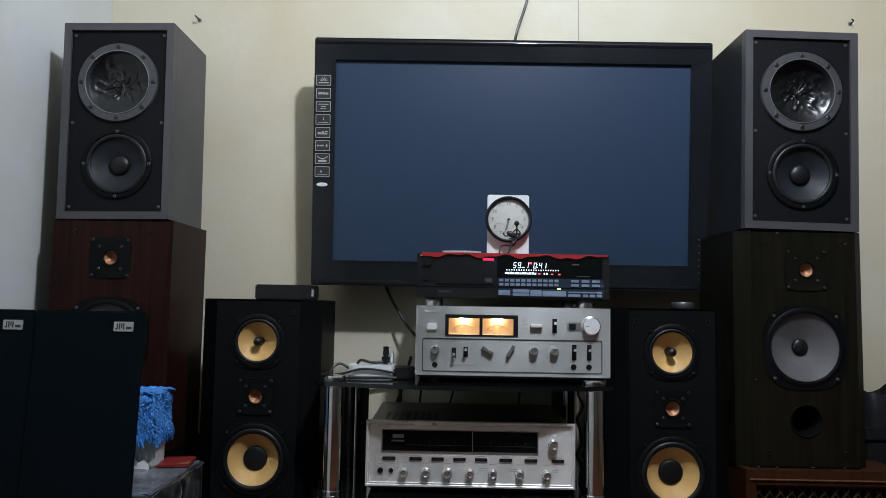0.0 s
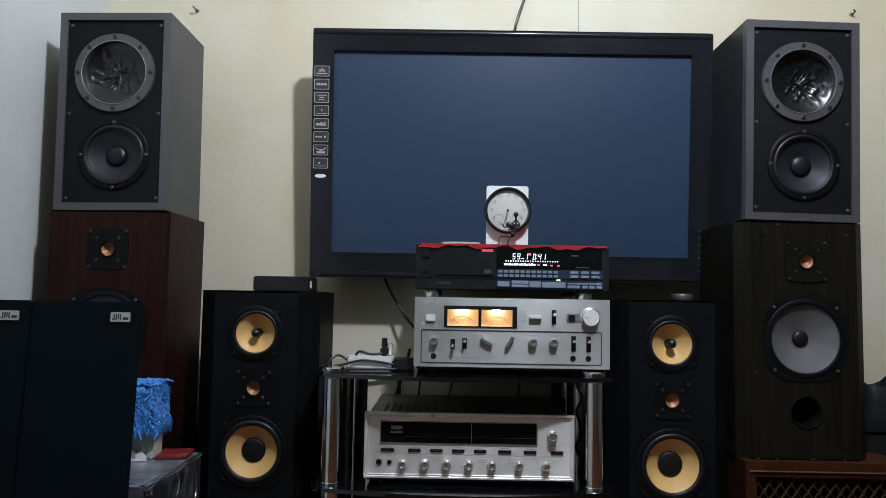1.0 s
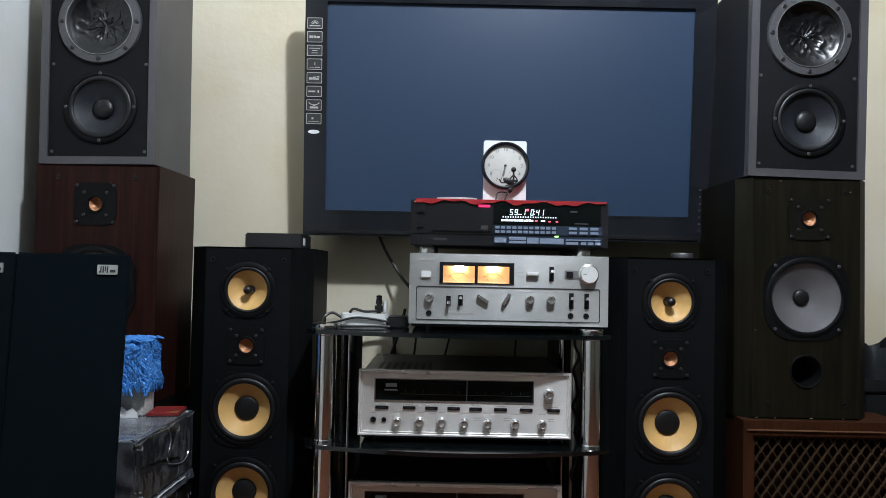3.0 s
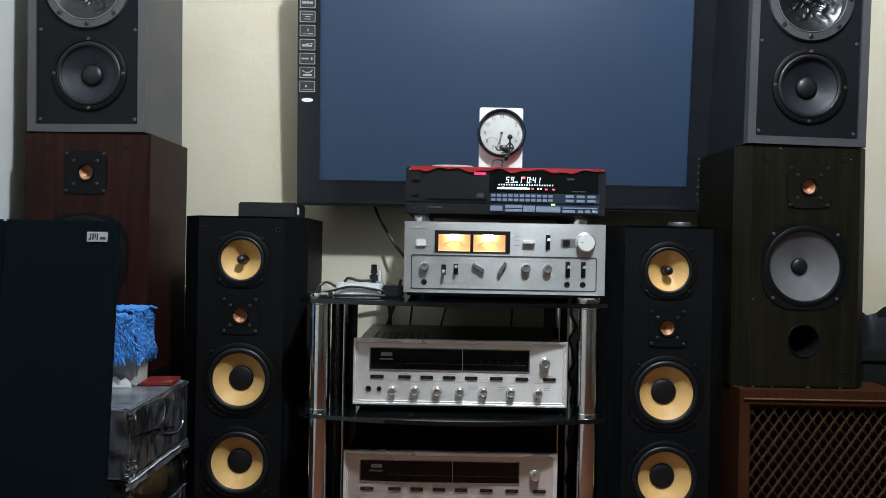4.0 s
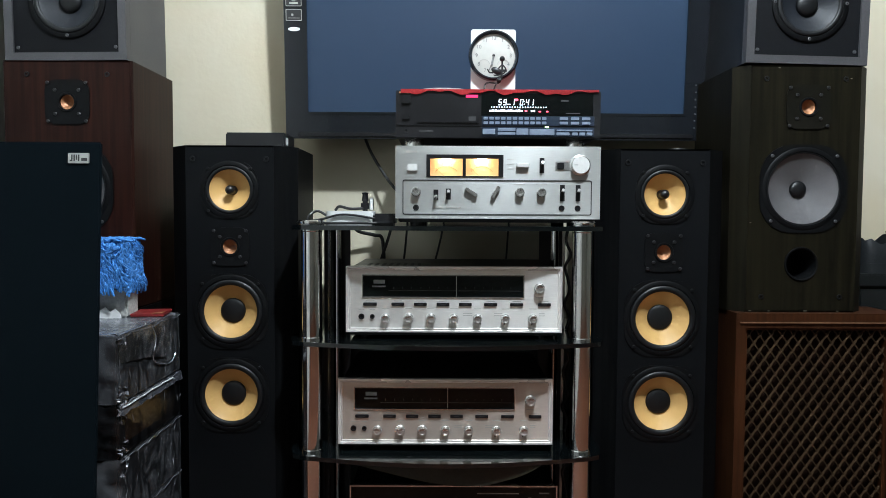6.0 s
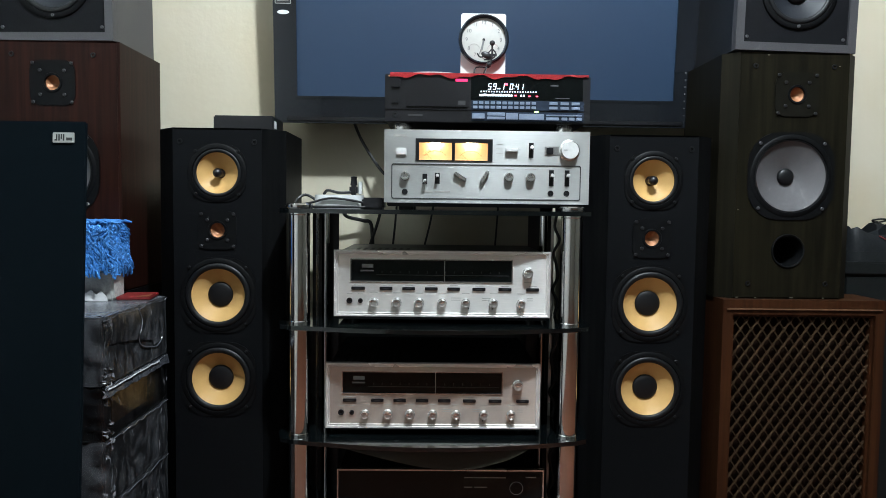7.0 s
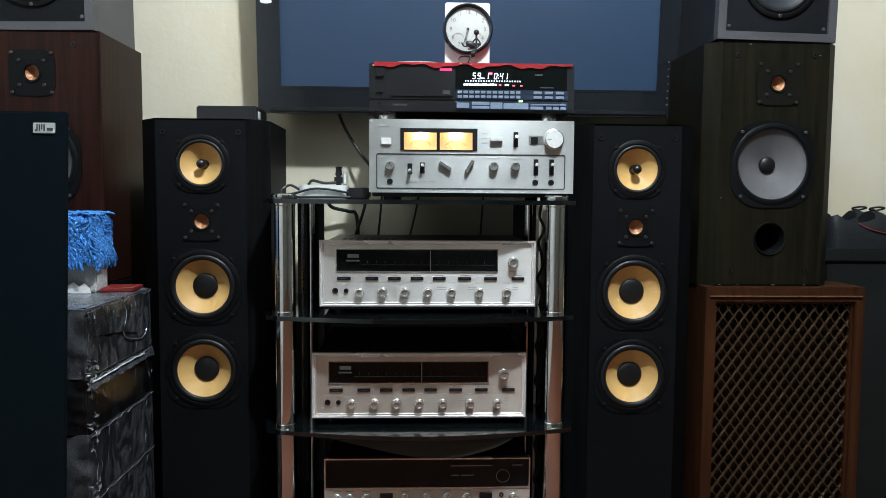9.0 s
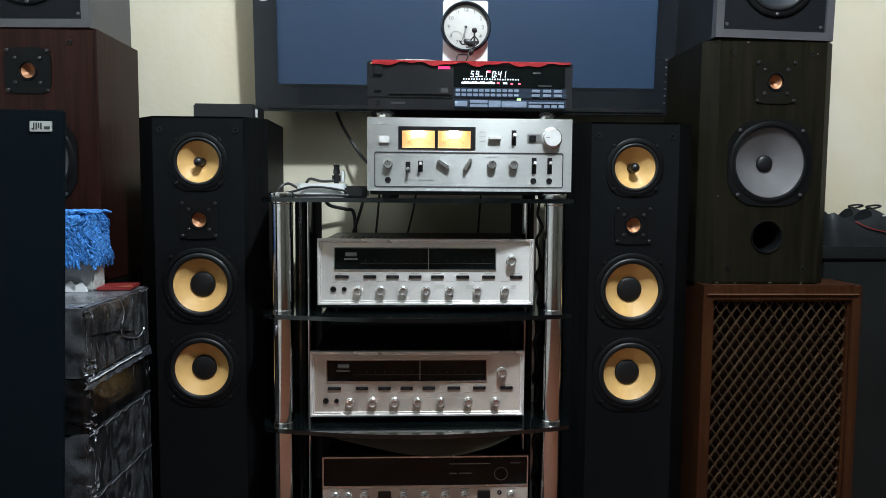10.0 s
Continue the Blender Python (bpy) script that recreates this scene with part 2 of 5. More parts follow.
BLACKPLASTIC = surface("black_plastic", (0.007, 0.007, 0.0084), 0.38, grain=250, bump=0.04)
GLOSSEDGE = surface("polished_black_edge", (0.01, 0.011, 0.013), 0.03, grain=40, vary=0.05, bump=0.0, wear=0.01)
GLOSSBLACK = surface("gloss_black_bezel", (0.0105, 0.012, 0.015), 0.12, grain=40, vary=0.1, bump=0.01, coat=0.4)
SCREEN = surface("plasma_screen_glass", (0.02128, 0.0392, 0.07392), 0.33, vary=0.0, bump=0.0, stain=0.0, wear=0.0)
WHITEPLASTIC = surface("white_plastic", (0.74, 0.75, 0.74), 0.35, grain=120, vary=0.04, bump=0.02)
PAPER = surface("white_card", (0.80, 0.80, 0.79), 0.6, grain=90, vary=0.03, bump=0.03, stain=0.08)
INK = surface("black_ink", (0.02, 0.02, 0.02), 0.6)
GREYINK = surface("grey_ink", (0.20, 0.20, 0.20), 0.5)
DIMINK = surface("dim_print", (0.05, 0.05, 0.052), 0.5)
PALEINK = surface("pale_print", (0.42, 0.41, 0.38), 0.5)
REDCLOTH = surface("red_cloth", (0.55, 0.03, 0.035), 0.8, grain=400, bump=0.3)
BLUEFUZZ = surface("blue_chenille", (0.055, 0.225, 0.6), 0.75, grain=120, vary=0.4, bump=0.4, stain=0.3)
FOAM = surface("white_foam_block", (0.50, 0.50, 0.47), 0.8, grain=200, bump=0.2)
FILM_A = wrap_film("film_over_dark_carton", (0.0045, 0.005, 0.0062))
FILM_B = wrap_film("film_over_brown_carton", (0.004, 0.003, 0.0024))
FILM_C = wrap_film("film_over_grey_carton", (0.013, 0.0145, 0.016))
# Band, loose, glint and ridge: pale base colours stand for film highlights.
FILM_BAND = surface("taut_film", (0.10, 0.104, 0.12), 0.16, grain=30, vary=0.35, bump=0.2, coat=1.0)
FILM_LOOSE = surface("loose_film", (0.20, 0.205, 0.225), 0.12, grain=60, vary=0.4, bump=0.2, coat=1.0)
FILM = clear_film("clear_stretch_film")
FILM_THIN = clear_film("thin_stretch_film", 0.02)
FILM_GLINT = surface("film_fold_highlight", (0.62, 0.64, 0.68), 0.12, grain=60, vary=0.3, bump=0.2, coat=1.0)
# Grey is lifted beyond milkiness to stand for the top's grazing reflection.
FILM_TOP = surface("milky_film_with_sheen", (0.15, 0.157, 0.18), 0.2, grain=14, vary=0.5, bump=0.12, coat=0.5, stain=0.5)
FILMRIDGE = surface("film_crease_shine", (0.24, 0.25, 0.28), 0.12, grain=60, vary=0.5, bump=0.3, coat=1.0)
TANWOOD = veneer("tan_wood_panel", (0.085, 0.046, 0.016), (0.15, 0.083, 0.030), 0.3, 0.3)
OLIVESHEET = surface("dark_olive_sheet", (0.022, 0.021, 0.015), 0.5, grain=200, bump=0.1, shine=0.3)
CASECLOTH = surface("dark_slate_vinyl", (0.00897, 0.01058, 0.01058), 0.6, grain=250, bump=0.15, shine=0.2)
SHOE = surface("black_shoe_leather", (0.0108, 0.0126, 0.0144), 0.6, grain=200, bump=0.2, shine=0.25)
SOLE = surface("shoe_sole_rubber", (0.011, 0.013, 0.014), 0.7, shine=0.25)
REDPAPER = surface("red_paper", (0.20, 0.012, 0.013), 0.5, grain=200)
REDTRIM = surface("red_trim", (0.24, 0.022, 0.024), 0.5)
CABLE = surface("black_cable", (0.012, 0.012, 0.012), 0.42)
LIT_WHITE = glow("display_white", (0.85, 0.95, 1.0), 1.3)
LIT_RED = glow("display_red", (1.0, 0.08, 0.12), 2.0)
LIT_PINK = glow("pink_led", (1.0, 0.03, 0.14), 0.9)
LIT_GREEN = glow("green_led", (0.5, 1.0, 0.25), 1.8)
BLUEBED = surface("slate_blue_key_bed", (0.05, 0.068, 0.105), 0.25, 0.5, grain=150, vary=0.06, bump=0.02)
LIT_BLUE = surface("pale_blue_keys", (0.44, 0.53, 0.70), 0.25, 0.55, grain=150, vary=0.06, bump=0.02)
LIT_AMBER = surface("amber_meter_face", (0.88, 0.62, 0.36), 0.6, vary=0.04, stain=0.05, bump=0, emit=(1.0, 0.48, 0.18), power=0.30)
LIT_BULB = glow("meter_lamp", (1.0, 0.70, 0.36), 95.0)
# Ink lightened so the scale looks washed out by the meter's glow.
METERINK = surface("glow_washed_meter_ink", (0.40, 0.22, 0.09), 0.6)
GOLDPRINT = surface("gold_print", (0.62, 0.36, 0.16), 0.4, 0.4)
DIALCREAM = surface("aged_dial_card", (0.56, 0.55, 0.51), 0.5, grain=90, vary=0.04, bump=0.02, stain=0.12)
RIMMETAL = surface("dark_gunmetal_rim", (0.035, 0.042, 0.055), 0.18, 0.6, grain=100, vary=0.05, bump=0.01)
BEADWOOD = veneer("pale_bead_wood", (0.11, 0.055, 0.028), (0.17, 0.09, 0.048), 0.35, 0.2, 0.4)


# ---- mesh helpers ----
def part(name, bm, material, parent=None, label="", at=(0, 0, 0), sharp=35, smooth=True):
    bmesh.ops.recalc_face_normals(bm, faces=bm.faces[:])
    me = bpy.data.meshes.new(name)
    bm.to_mesh(me)
    bm.free()
    me.materials.append(material)
    if smooth:
        me.polygons.foreach_set("use_smooth", [True] * len(me.polygons))
        me.set_sharp_from_angle(angle=radians(sharp))
    ob = new(name, me)
    ob.location = at
    if parent:
        ob.parent = parent
    if label:
        ob["label"] = label
    return ob


def thing(name, at, label, category, group="", rz=0.0, rx=0.0, ry=0.0):
    e = new(name)
    e.empty_display_size = 0.05
    e.location, e.rotation_euler = at, (radians(rx), radians(ry), radians(rz))
    return tagged(e, label, category, group)


def box(x0, x1, y0, y1, z0, z1, bevel=0.0, segs=2, bm=None):
    bm = bm or bmesh.new()
    vs = [bm.verts.new((x, y, z)) for z in (z0, z1) for y in (y0, y1) for x in (x0, x1)]
    fs = [bm.faces.new([vs[i] for i in f]) for f in ((0, 2, 3, 1), (4, 5, 7, 6), (0, 1, 5, 4), (2, 6, 7, 3), (0, 4, 6, 2), (1, 3, 7, 5))]
    if bevel:
        es = list({e for f in fs for e in f.edges})
        bmesh.ops.bevel(bm, geom=es, offset=bevel, segments=segs, affect="EDGES", clamp_overlap=True)
    return bm


def lathe(profile, n=40, at=(0, 0, 0), bm=None, axis="y"):
    """Turn (radius, height) points round the axis; heights run towards -y or up z."""
    bm = bm or bmesh.new()
    rings = []
    for r, d in profile:
        ring = []
        for k in range(n if r > 1e-6 else 1):
            a = 2 * math.pi * k / n
            c, s = r * math.cos(a), r * math.sin(a)
            p = (at[0] + c, at[1] - d, at[2] + s) if axis == "y" else (at[0] + c, at[1] + s, at[2] + d)
            ring.append(bm.verts.new(p))
        rings.append(ring)
    for a, b in zip(rings, rings[1:]):
        for k in range(n):
            q = (k + 1) % n
            if len(a) == 1 and len(b) == 1:
                continue
            if len(a) == 1:
                bm.faces.new((a[0], b[q], b[k]))
            elif len(b) == 1:
                bm.faces.new((a[k], a[q], b[0]))
            else:
                bm.faces.new((a[k], a[q], b[q], b[k]))
    return bm


def prism(poly, z0, z1, bevel=0.0, bm=None):
    """A plan polygon of (x, y) points raised from z0 to z1."""
    bm = bm or bmesh.new()
    lo = [bm.verts.new((x, y, z0)) for x, y in poly]
    hi = [bm.verts.new((x, y, z1)) for x, y in poly]
    fs = [bm.faces.new(lo[::-1]), bm.faces.new(hi)]
    for k in range(len(poly)):
        q = (k + 1) % len(poly)
        fs.append(bm.faces.new((lo[k], lo[q], hi[q], hi[k])))
    if bevel:
        es = list({e for f in fs for e in f.edges if e.calc_face_angle(0) > 0.5})
        bmesh.ops.bevel(bm, geom=es, offset=bevel, segments=2, affect="EDGES", clamp_overlap=True)
    return bm


def rounded(w, h, r, n=5):
    """Outline of a rounded rectangle round the origin."""
    out = []
    for cx, cz, a0 in ((w / 2 - r, h / 2 - r, 0), (-w / 2 + r, h / 2 - r, 90), (-w / 2 + r, -h / 2 + r, 180), (w / 2 - r, -h / 2 + r, 270)):
        for k in range(n + 1):
            a = radians(a0 + 90 * k / n)
            out.append((cx + r * math.cos(a), cz + r * math.sin(a)))
    return out


def plate(outline, thick, at=(0, 0, 0), bm=None, holes=()):
    """An upright plate facing -y with its front at y=at[1]; outline in (x, z); holes are (x, z, radius) or outlines."""
    bm = bm or bmesh.new()
    loops = [outline]
    for h in holes:
        loops.append([(h[0] + h[2] * math.cos(2 * math.pi * k / 40), h[1] + h[2] * math.sin(2 * math.pi * k / 40)) for k in range(40)] if len(h) == 3 and not isinstance(h[0], tuple) else h)
    edges = []
    old = set(bm.faces)
    for lp in loops:
        vs = [bm.verts.new((at[0] + x, at[1], at[2] + z)) for x, z in lp]
        edges += [bm.edges.new((vs[k], vs[(k + 1) % len(vs)])) for k in range(len(vs))]
    bmesh.ops.triangle_fill(bm, use_beauty=True, use_dissolve=False, edges=edges, normal=(0, -1, 0))
    fs = [f for f in bm.faces if f not in old]
    ext = bmesh.ops.extrude_face_region(bm, geom=fs)
    bmesh.ops.translate(bm, verts=[v for v in ext["geom"] if isinstance(v, bmesh.types.BMVert)], vec=(0, thick, 0))
    return bm


def tube(points, r, n=8, bm=None, steps=6):
    """A round cable or wire through the points, smoothed."""
    bm = bm or bmesh.new()
    pts = [Vector(p) for p in points]
    if len(pts) > 2 and steps > 1:
        fine = []
        ext = [2 * pts[0] - pts[1]] + pts + [2 * pts[-1] - pts[-2]]
        for i in range(1, len(ext) - 2):
            a, b, c, d = ext[i - 1:i + 3]
            for k in range(steps):
                t = k / steps
                fine.append(0.5 * ((2 * b) + (c - a) * t + (2 * a - 5 * b + 4 * c - d) * t * t + (3 * b - a - 3 * c + d) * t ** 3))
        pts = fine + [pts[-1]]
    rings = []
    for i, p in enumerate(pts):
        d = (pts[min(i + 1, len(pts) - 1)] - pts[max(i - 1, 0)]).normalized()
        u = d.cross(Vector((0.13, 0.31, 0.94))).normalized()
        w = d.cross(u)
        rings.append([bm.verts.new(p + r * (math.cos(2 * math.pi * k / n) * u + math.sin(2 * math.pi * k / n) * w)) for k in range(n)])
    for a, b in zip(rings, rings[1:]):
        for k in range(n):
            bm.faces.new((a[k], a[(k + 1) % n], b[(k + 1) % n], b[k]))
    bm.faces.new(rings[0][::-1])
    bm.faces.new(rings[-1])
    return bm


def writing(text, size, material, parent, at, name="numeral", rz=0):
    """Letters as a thin mesh facing -y, centred on at."""
    cu = bpy.data.curves.new(name, "FONT")
    cu.body, cu.size, cu.extrude, cu.align_x, cu.align_y = text, size, 0.0003, "CENTER", "CENTER"
    tmp = bpy.data.objects.new("letters", cu)
    scene.collection.objects.link(tmp)
    me = bpy.data.meshes.new_from_object(tmp.evaluated_get(bpy.context.evaluated_depsgraph_get()))
    bpy.data.objects.remove(tmp)
    me.materials.clear()
    me.materials.append(material)
    ob = new(name, me)
    ob.location, ob.rotation_euler, ob.parent = at, (radians(90), 0, 0), parent
    return ob


def screw_mesh(r, material, name="screw"):
    return part(name, lathe([(r, 0.0), (r, 0.0012), (r * 0.75, 0.002), (r * 0.35, 0.002), (r * 0.3, 0.0008), (0, 0.0008)], 12), material)


# ---- room ----
WALL_Y, LEFT_X, RIGHT_X, BACK_Y, TOP = 0.47, -1.16, 3.2, -4.6, 2.75


def slab(name, x0, x1, y0, y1, z0, z1, material, label):
    return tagged(part(name, box(x0, x1, y0, y1, z0, z1), material, smooth=False), label, name.split("_")[0], kind="structure")


slab("wall_north", LEFT_X - 0.15, RIGHT_X + 0.15, WALL_Y, WALL_Y + 0.15, 0, TOP, WALL, "cream painted plaster wall with yellowed patches")
slab("wall_west", LEFT_X - 0.15, LEFT_X, BACK_Y, WALL_Y, 0, TOP, WALL_SIDE, "whitish painted plaster side wall")
slab("wall_east", RIGHT_X, RIGHT_X + 0.15, BACK_Y, WALL_Y, 0, TOP, WALL_UNSEEN, "unseen side wall, dark olive to dim reflections and bounce")
slab("wall_south", LEFT_X - 0.15, RIGHT_X + 0.15, BACK_Y - 0.15, BACK_Y, 0, TOP, WALL_UNSEEN, "unseen wall, dark olive to dim reflections and bounce")
slab("ceiling", LEFT_X - 0.15, RIGHT_X + 0.15, BACK_Y - 0.15, WALL_Y + 0.15, TOP, TOP + 0.12, CEIL, "unseen plain ceiling, greyed to cut bounced light")
slab("floor", LEFT_X - 0.15, RIGHT_X + 0.15, BACK_Y - 0.15, WALL_Y + 0.15, -0.12, 0, FLOOR, "satin red-brown floor")


def wall_hook(x, z):
    h = thing("wall_hook", (x, WALL_Y, z), "small bent nail hook driven into the cream wall", "hook", "wall hooks")
    part("nail", tube([(0, 0.01, 0), (0, -0.018, 0), (-0.006, -0.022, 0.006)], 0.0022), SCREWDARK, h)
    part("chip", lathe([(0.007, -0.001), (0.006, 0.0015), (0, 0.002)], 9), GREYINK, h, "grey chipped plaster spot")


wall_hook(-0.898, 1.836)
wall_hook(1.031, 1.854)
cab = thing("wall_cable", (0.06, 0.462, 1.74), "black cable running up the wall behind the television", "cable")
part("cable", tube([(-0.03, -0.02, -0.06), (-0.017, -0.004, 0.06), (0.018, -0.002, 0.18), (0.05, -0.002, 0.36), (0.07, -0.002, 1.0)], 0.0042), CABLE, cab)
tagged(part("hanging_thread", tube([(0.228, 0.466, 1.70), (0.229, 0.467, 2.1), (0.228, 0.467, 2.7)], 0.0009, 5), GREYINK), "thin grey thread hanging down the cream wall", "thread")
cab = thing("loose_cable", (-0.27, 0.42, 1.02), "black lead hanging from below the television", "cable")
part("cable", tube([(-0.06, 0.0, 0.06), (-0.035, 0.005, 0.0), (0.01, -0.02, -0.07), (0.06, -0.03, -0.13), (0.08, -0.05, -0.18)], 0.004), CABLE, cab)


# ---- loudspeakers ----
SCREW_STEEL = screw_mesh(0.004, SCREW)
SCREW_BLACK = screw_mesh(0.004, SCREWDARK)
SCREW_DULL = screw_mesh(0.004, SCREWHIDDEN)
SCREW_RING = screw_mesh(0.0052, SCREWDARK)
FIRST_SCREWS = (SCREW_STEEL, SCREW_BLACK, SCREW_DULL, SCREW_RING)


def screws(parent, mesh_of, spots, y=0.0, name="screw"):
    for x, z in spots:
        o = new(name, mesh_of.data)
        o.location, o.parent = (x, y, z), parent


def ring_spots(n, r, turn=0.0, x=0.0, z=0.0):
    return [(x + r * math.cos(radians(turn) + 2 * math.pi * k / n), z + r * math.sin(radians(turn) + 2 * math.pi * k / n)) for k in range(n)]


def driver(parent, x, z, outer, cone_r, cap_r, cone_mat, name="woofer", bullet=False, n_screws=4, turn=45, plate_w=0.0, screw=None, deep=0.03, dome=0.42):
    """A cone driver: frame, rubber surround, cone, cap and screws; its hole is `outer - 0.004`."""
    bm = lathe([(outer, -0.004), (outer, 0.002), (outer - 0.003, 0.004), (outer - 0.010, 0.004), (outer - 0.012, 0.001)], 48)
    if plate_w:
        plate(rounded(plate_w, plate_w, plate_w * 0.36), 0.006, (0, -0.0022, 0), bm, holes=[(0, 0, outer - 0.002)])
    frame_ob = part(name, bm, BASKET, parent, at=(x, 0, z))
    s0, s1 = outer - 0.011, cone_r
    mid, half = (s0 + s1) / 2, (s0 - s1) / 2
    prof = [(mid + half * math.cos(radians(a)), 0.001 + half * 0.75 * math.sin(radians(a))) for a in range(0, 181, 20)]
    part("surround", lathe(prof, 48), RUBBER, frame_ob, "black rubber roll surround")
    prof = []
    for k in range(9):
        t = k / 8
        prof.append((cone_r + 0.001 + (cap_r * 0.9 - cone_r) * t, 0.0 - deep * (t ** 0.85)))
    part("cone", lathe(prof, 48), cone_mat, frame_ob)
    base = -deep * 0.93
    if bullet:
        prof = [(cap_r * 1.0, base - 0.004), (cap_r * 0.75, base + 0.008)]
        tip = [(cap_r * math.cos(radians(a)), base + 0.022 + cap_r * math.sin(radians(a))) for a in range(-45, 91, 15)]
        part("phase_plug", lathe(prof + tip[:-1] + [(0, tip[-1][1])], 24), BLACKPLASTIC, frame_ob, "black bullet-shaped phase plug")
    else:
        tip = [(cap_r * math.cos(radians(a)), base + 0.002 + cap_r * dome * math.sin(radians(a))) for a in range(0, 90, 12)]
        part("dust_cap", lathe([(cap_r, base - 0.004)] + tip + [(0, base + 0.002 + cap_r * dome)], 32), RUBBER, frame_ob, "black domed dust cap")
    part("back_cup", lathe([(outer - 0.012, 0.0), (outer - 0.014, -0.055), (0, -0.06)], 24), BLACKPLASTIC, frame_ob)
    if n_screws:
        sr = plate_w * 0.5 * 0.9 * 1.16 if plate_w else outer - 0.006
        screws(frame_ob, screw or SCREW_BLACK, ring_spots(n_screws, sr, turn), -0.003)
    return frame_ob


def tweeter(parent, x, z, plate_w, dome_r, far, plate_mat=None):
    bm = plate(rounded(plate_w, plate_w, plate_w * 0.25), 0.006, (0, -0.0025, 0), holes=[(0, 0, dome_r + 0.003)])
    t = part("tweeter", bm, plate_mat or BASKET, parent, at=(x, 0, z))
    part("dome", lathe([(dome_r + 0.003, -0.002)] + [(dome_r * (1 - k / 6), -0.003 - 0.010 * math.sin(radians(15 * k))) for k in range(6)] + [(0, -0.013)], 28), COPPER, t, "copper-coloured concave dome")
    part("ring", lathe([(dome_r + 0.007, 0.0025), (dome_r + 0.006, 0.0045), (dome_r + 0.002, 0.004), (dome_r + 0.002, -0.004)], 32), BASKET, t)
    screws(t, SCREW_BLACK, [(sx * far * 0.62, sz * far * 0.62) for sx in (-1, 1) for sz in (-1, 1)], -0.003)
    screws(t, SCREW_BLACK, [(sx * far, sz * far) for sx in (-1, 1) for sz in (-1, 1)], -0.003)
    return t


def cabinet(parent, half, chamfer, depth, height, material, holes, baffle_mat=None, taper=0.0):
    """A hollow cabinet with bevelled upright front edges and a baffle with real holes. Its front is y=0, its foot z=0."""
    w = half + chamfer
    t = 0.016
    out = [(-w, depth), (-w, chamfer + 0.002), (-half, 0.002), (half, 0.002), (w, chamfer + 0.002), (w, depth)]
    bm = bmesh.new()
    lo = [bm.verts.new((x, y, 0)) for x, y in out]
    hi = [bm.verts.new((x, y, height)) for x, y in out]
    bm.faces.new(lo[::-1])
    bm.faces.new(hi)
    for a, b in ((0, 1), (1, 2), (3, 4), (4, 5), (5, 0)):
        bm.faces.new((lo[a], lo[b], hi[b], hi[a]))
    bmesh.ops.recalc_face_normals(bm, faces=bm.faces[:])
    bmesh.ops.solidify(bm, geom=bm.faces[:], thickness=t)
    part("cabinet_body", bm, material, parent)
    face = [(-half, 0.004), (half, 0.004), (half, height - 0.004), (-half, height - 0.004)]
    part("baffle", plate(face, 0.016, (0, 0, 0), holes=holes), baffle_mat or material, parent, smooth=False)


def tower_speaker(at, label, drop=0.0):
    """Slim black three-driver tower with yellow cones; driver heights are from the floor."""
    s = thing("tower_speaker", at, label, "speaker", "pair of tower speakers")
    zs = [z - drop for z in (0.911, 0.784, 0.638, 0.448)]
    cabinet(s, 0.098, 0.045, 0.24, 1.010 - drop, BLACKASH, [(0, zs[0], 0.061), (0, zs[1], 0.022), (0, zs[2], 0.080), (0, zs[3], 0.080)], BAFFLE)
    driver(s, 0, zs[0], 0.065, 0.0455, 0.0105, KEVLAR, "midrange", True, 4, 45, 0.128, SCREW_DULL, 0.026)
    tweeter(s, 0, zs[1], 0.086, 0.0145, 0.036)
    driver(s, 0, zs[2], 0.084, 0.0595, 0.028, KEVLAR, "woofer", False, 4, 45, 0.170, SCREW_DULL, 0.022, 0.22)
    driver(s, 0, zs[3], 0.084, 0.0595, 0.028, KEVLAR, "woofer", False, 4, 45, 0.170, SCREW_DULL, 0.022, 0.22)
    for x in (-0.082, 0.082):
        part("grille_socket", lathe([(0.0065, 0.0), (0.006, 0.002), (0.0035, 0.002), (0.003, -0.004), (0, -0.004)], 14, (x, 0, 0.980 - drop)), RUBBER, s)
    return s


tower_speaker((-0.591, 0.098, 0), "slim black tower speaker with three yellow cones, beside the glass rack")
tower_speaker((0.371, 0.063, 0), "slim black tower speaker with three yellow cones, below the television's end", 0.006)


def monitor_speaker(at, wood, height, label, zs, half=0.122, chamfer=0.030, depth=0.26, off=0.006):
    s = thing("monitor_speaker", at, label, "speaker", "pair of two-way monitor speakers")
    wz, tz, pz = zs
    cabinet(s, half, chamfer, depth, height, wood, [(0, wz, 0.089), (off, tz, 0.020), (0, pz, 0.036)])
    driver(s, 0, wz, 0.093, 0.0785, 0.0185, GREYCONE, "woofer", False, 4, 45, 0.196, SCREW_STEEL, 0.028)
    tweeter(s, off, tz, 0.098, 0.0145, 0.042, OLIVEPLATE if wood is DARKOAK else None)
    part("port", lathe([(0.0385, 0.0), (0.037, 0.003), (0.034, 0.002), (0.031, -0.006), (0.031, -0.09), (0, -0.09)], 32, (0, 0, pz)), BASKET, s, "round black bass port")
    for x in (-0.088, 0.088):
        for z in (0.035, height - 0.03):
            part("grille_socket", lathe([(0.006, 0.0), (0.0055, 0.002), (0.003, 0.002), (0.003, -0.004), (0, -0.004)], 14, (x, 0, z)), RUBBER, s)
    return s


monitor_speaker((0.689, 0.092, 0.643), DARKOAK, 0.550, "dark olive-brown wooden monitor speaker with grey cone, on lattice cabinet", (0.277, 0.458, 0.109))
monitor_speaker((-0.944, 0.09, 0.647), ROSE, 0.546, "red-brown wooden monitor speaker on a dark cabinet behind cartons", (0.264, 0.455, 0.098), 0.139, 0.004, 0.237, 0.0)
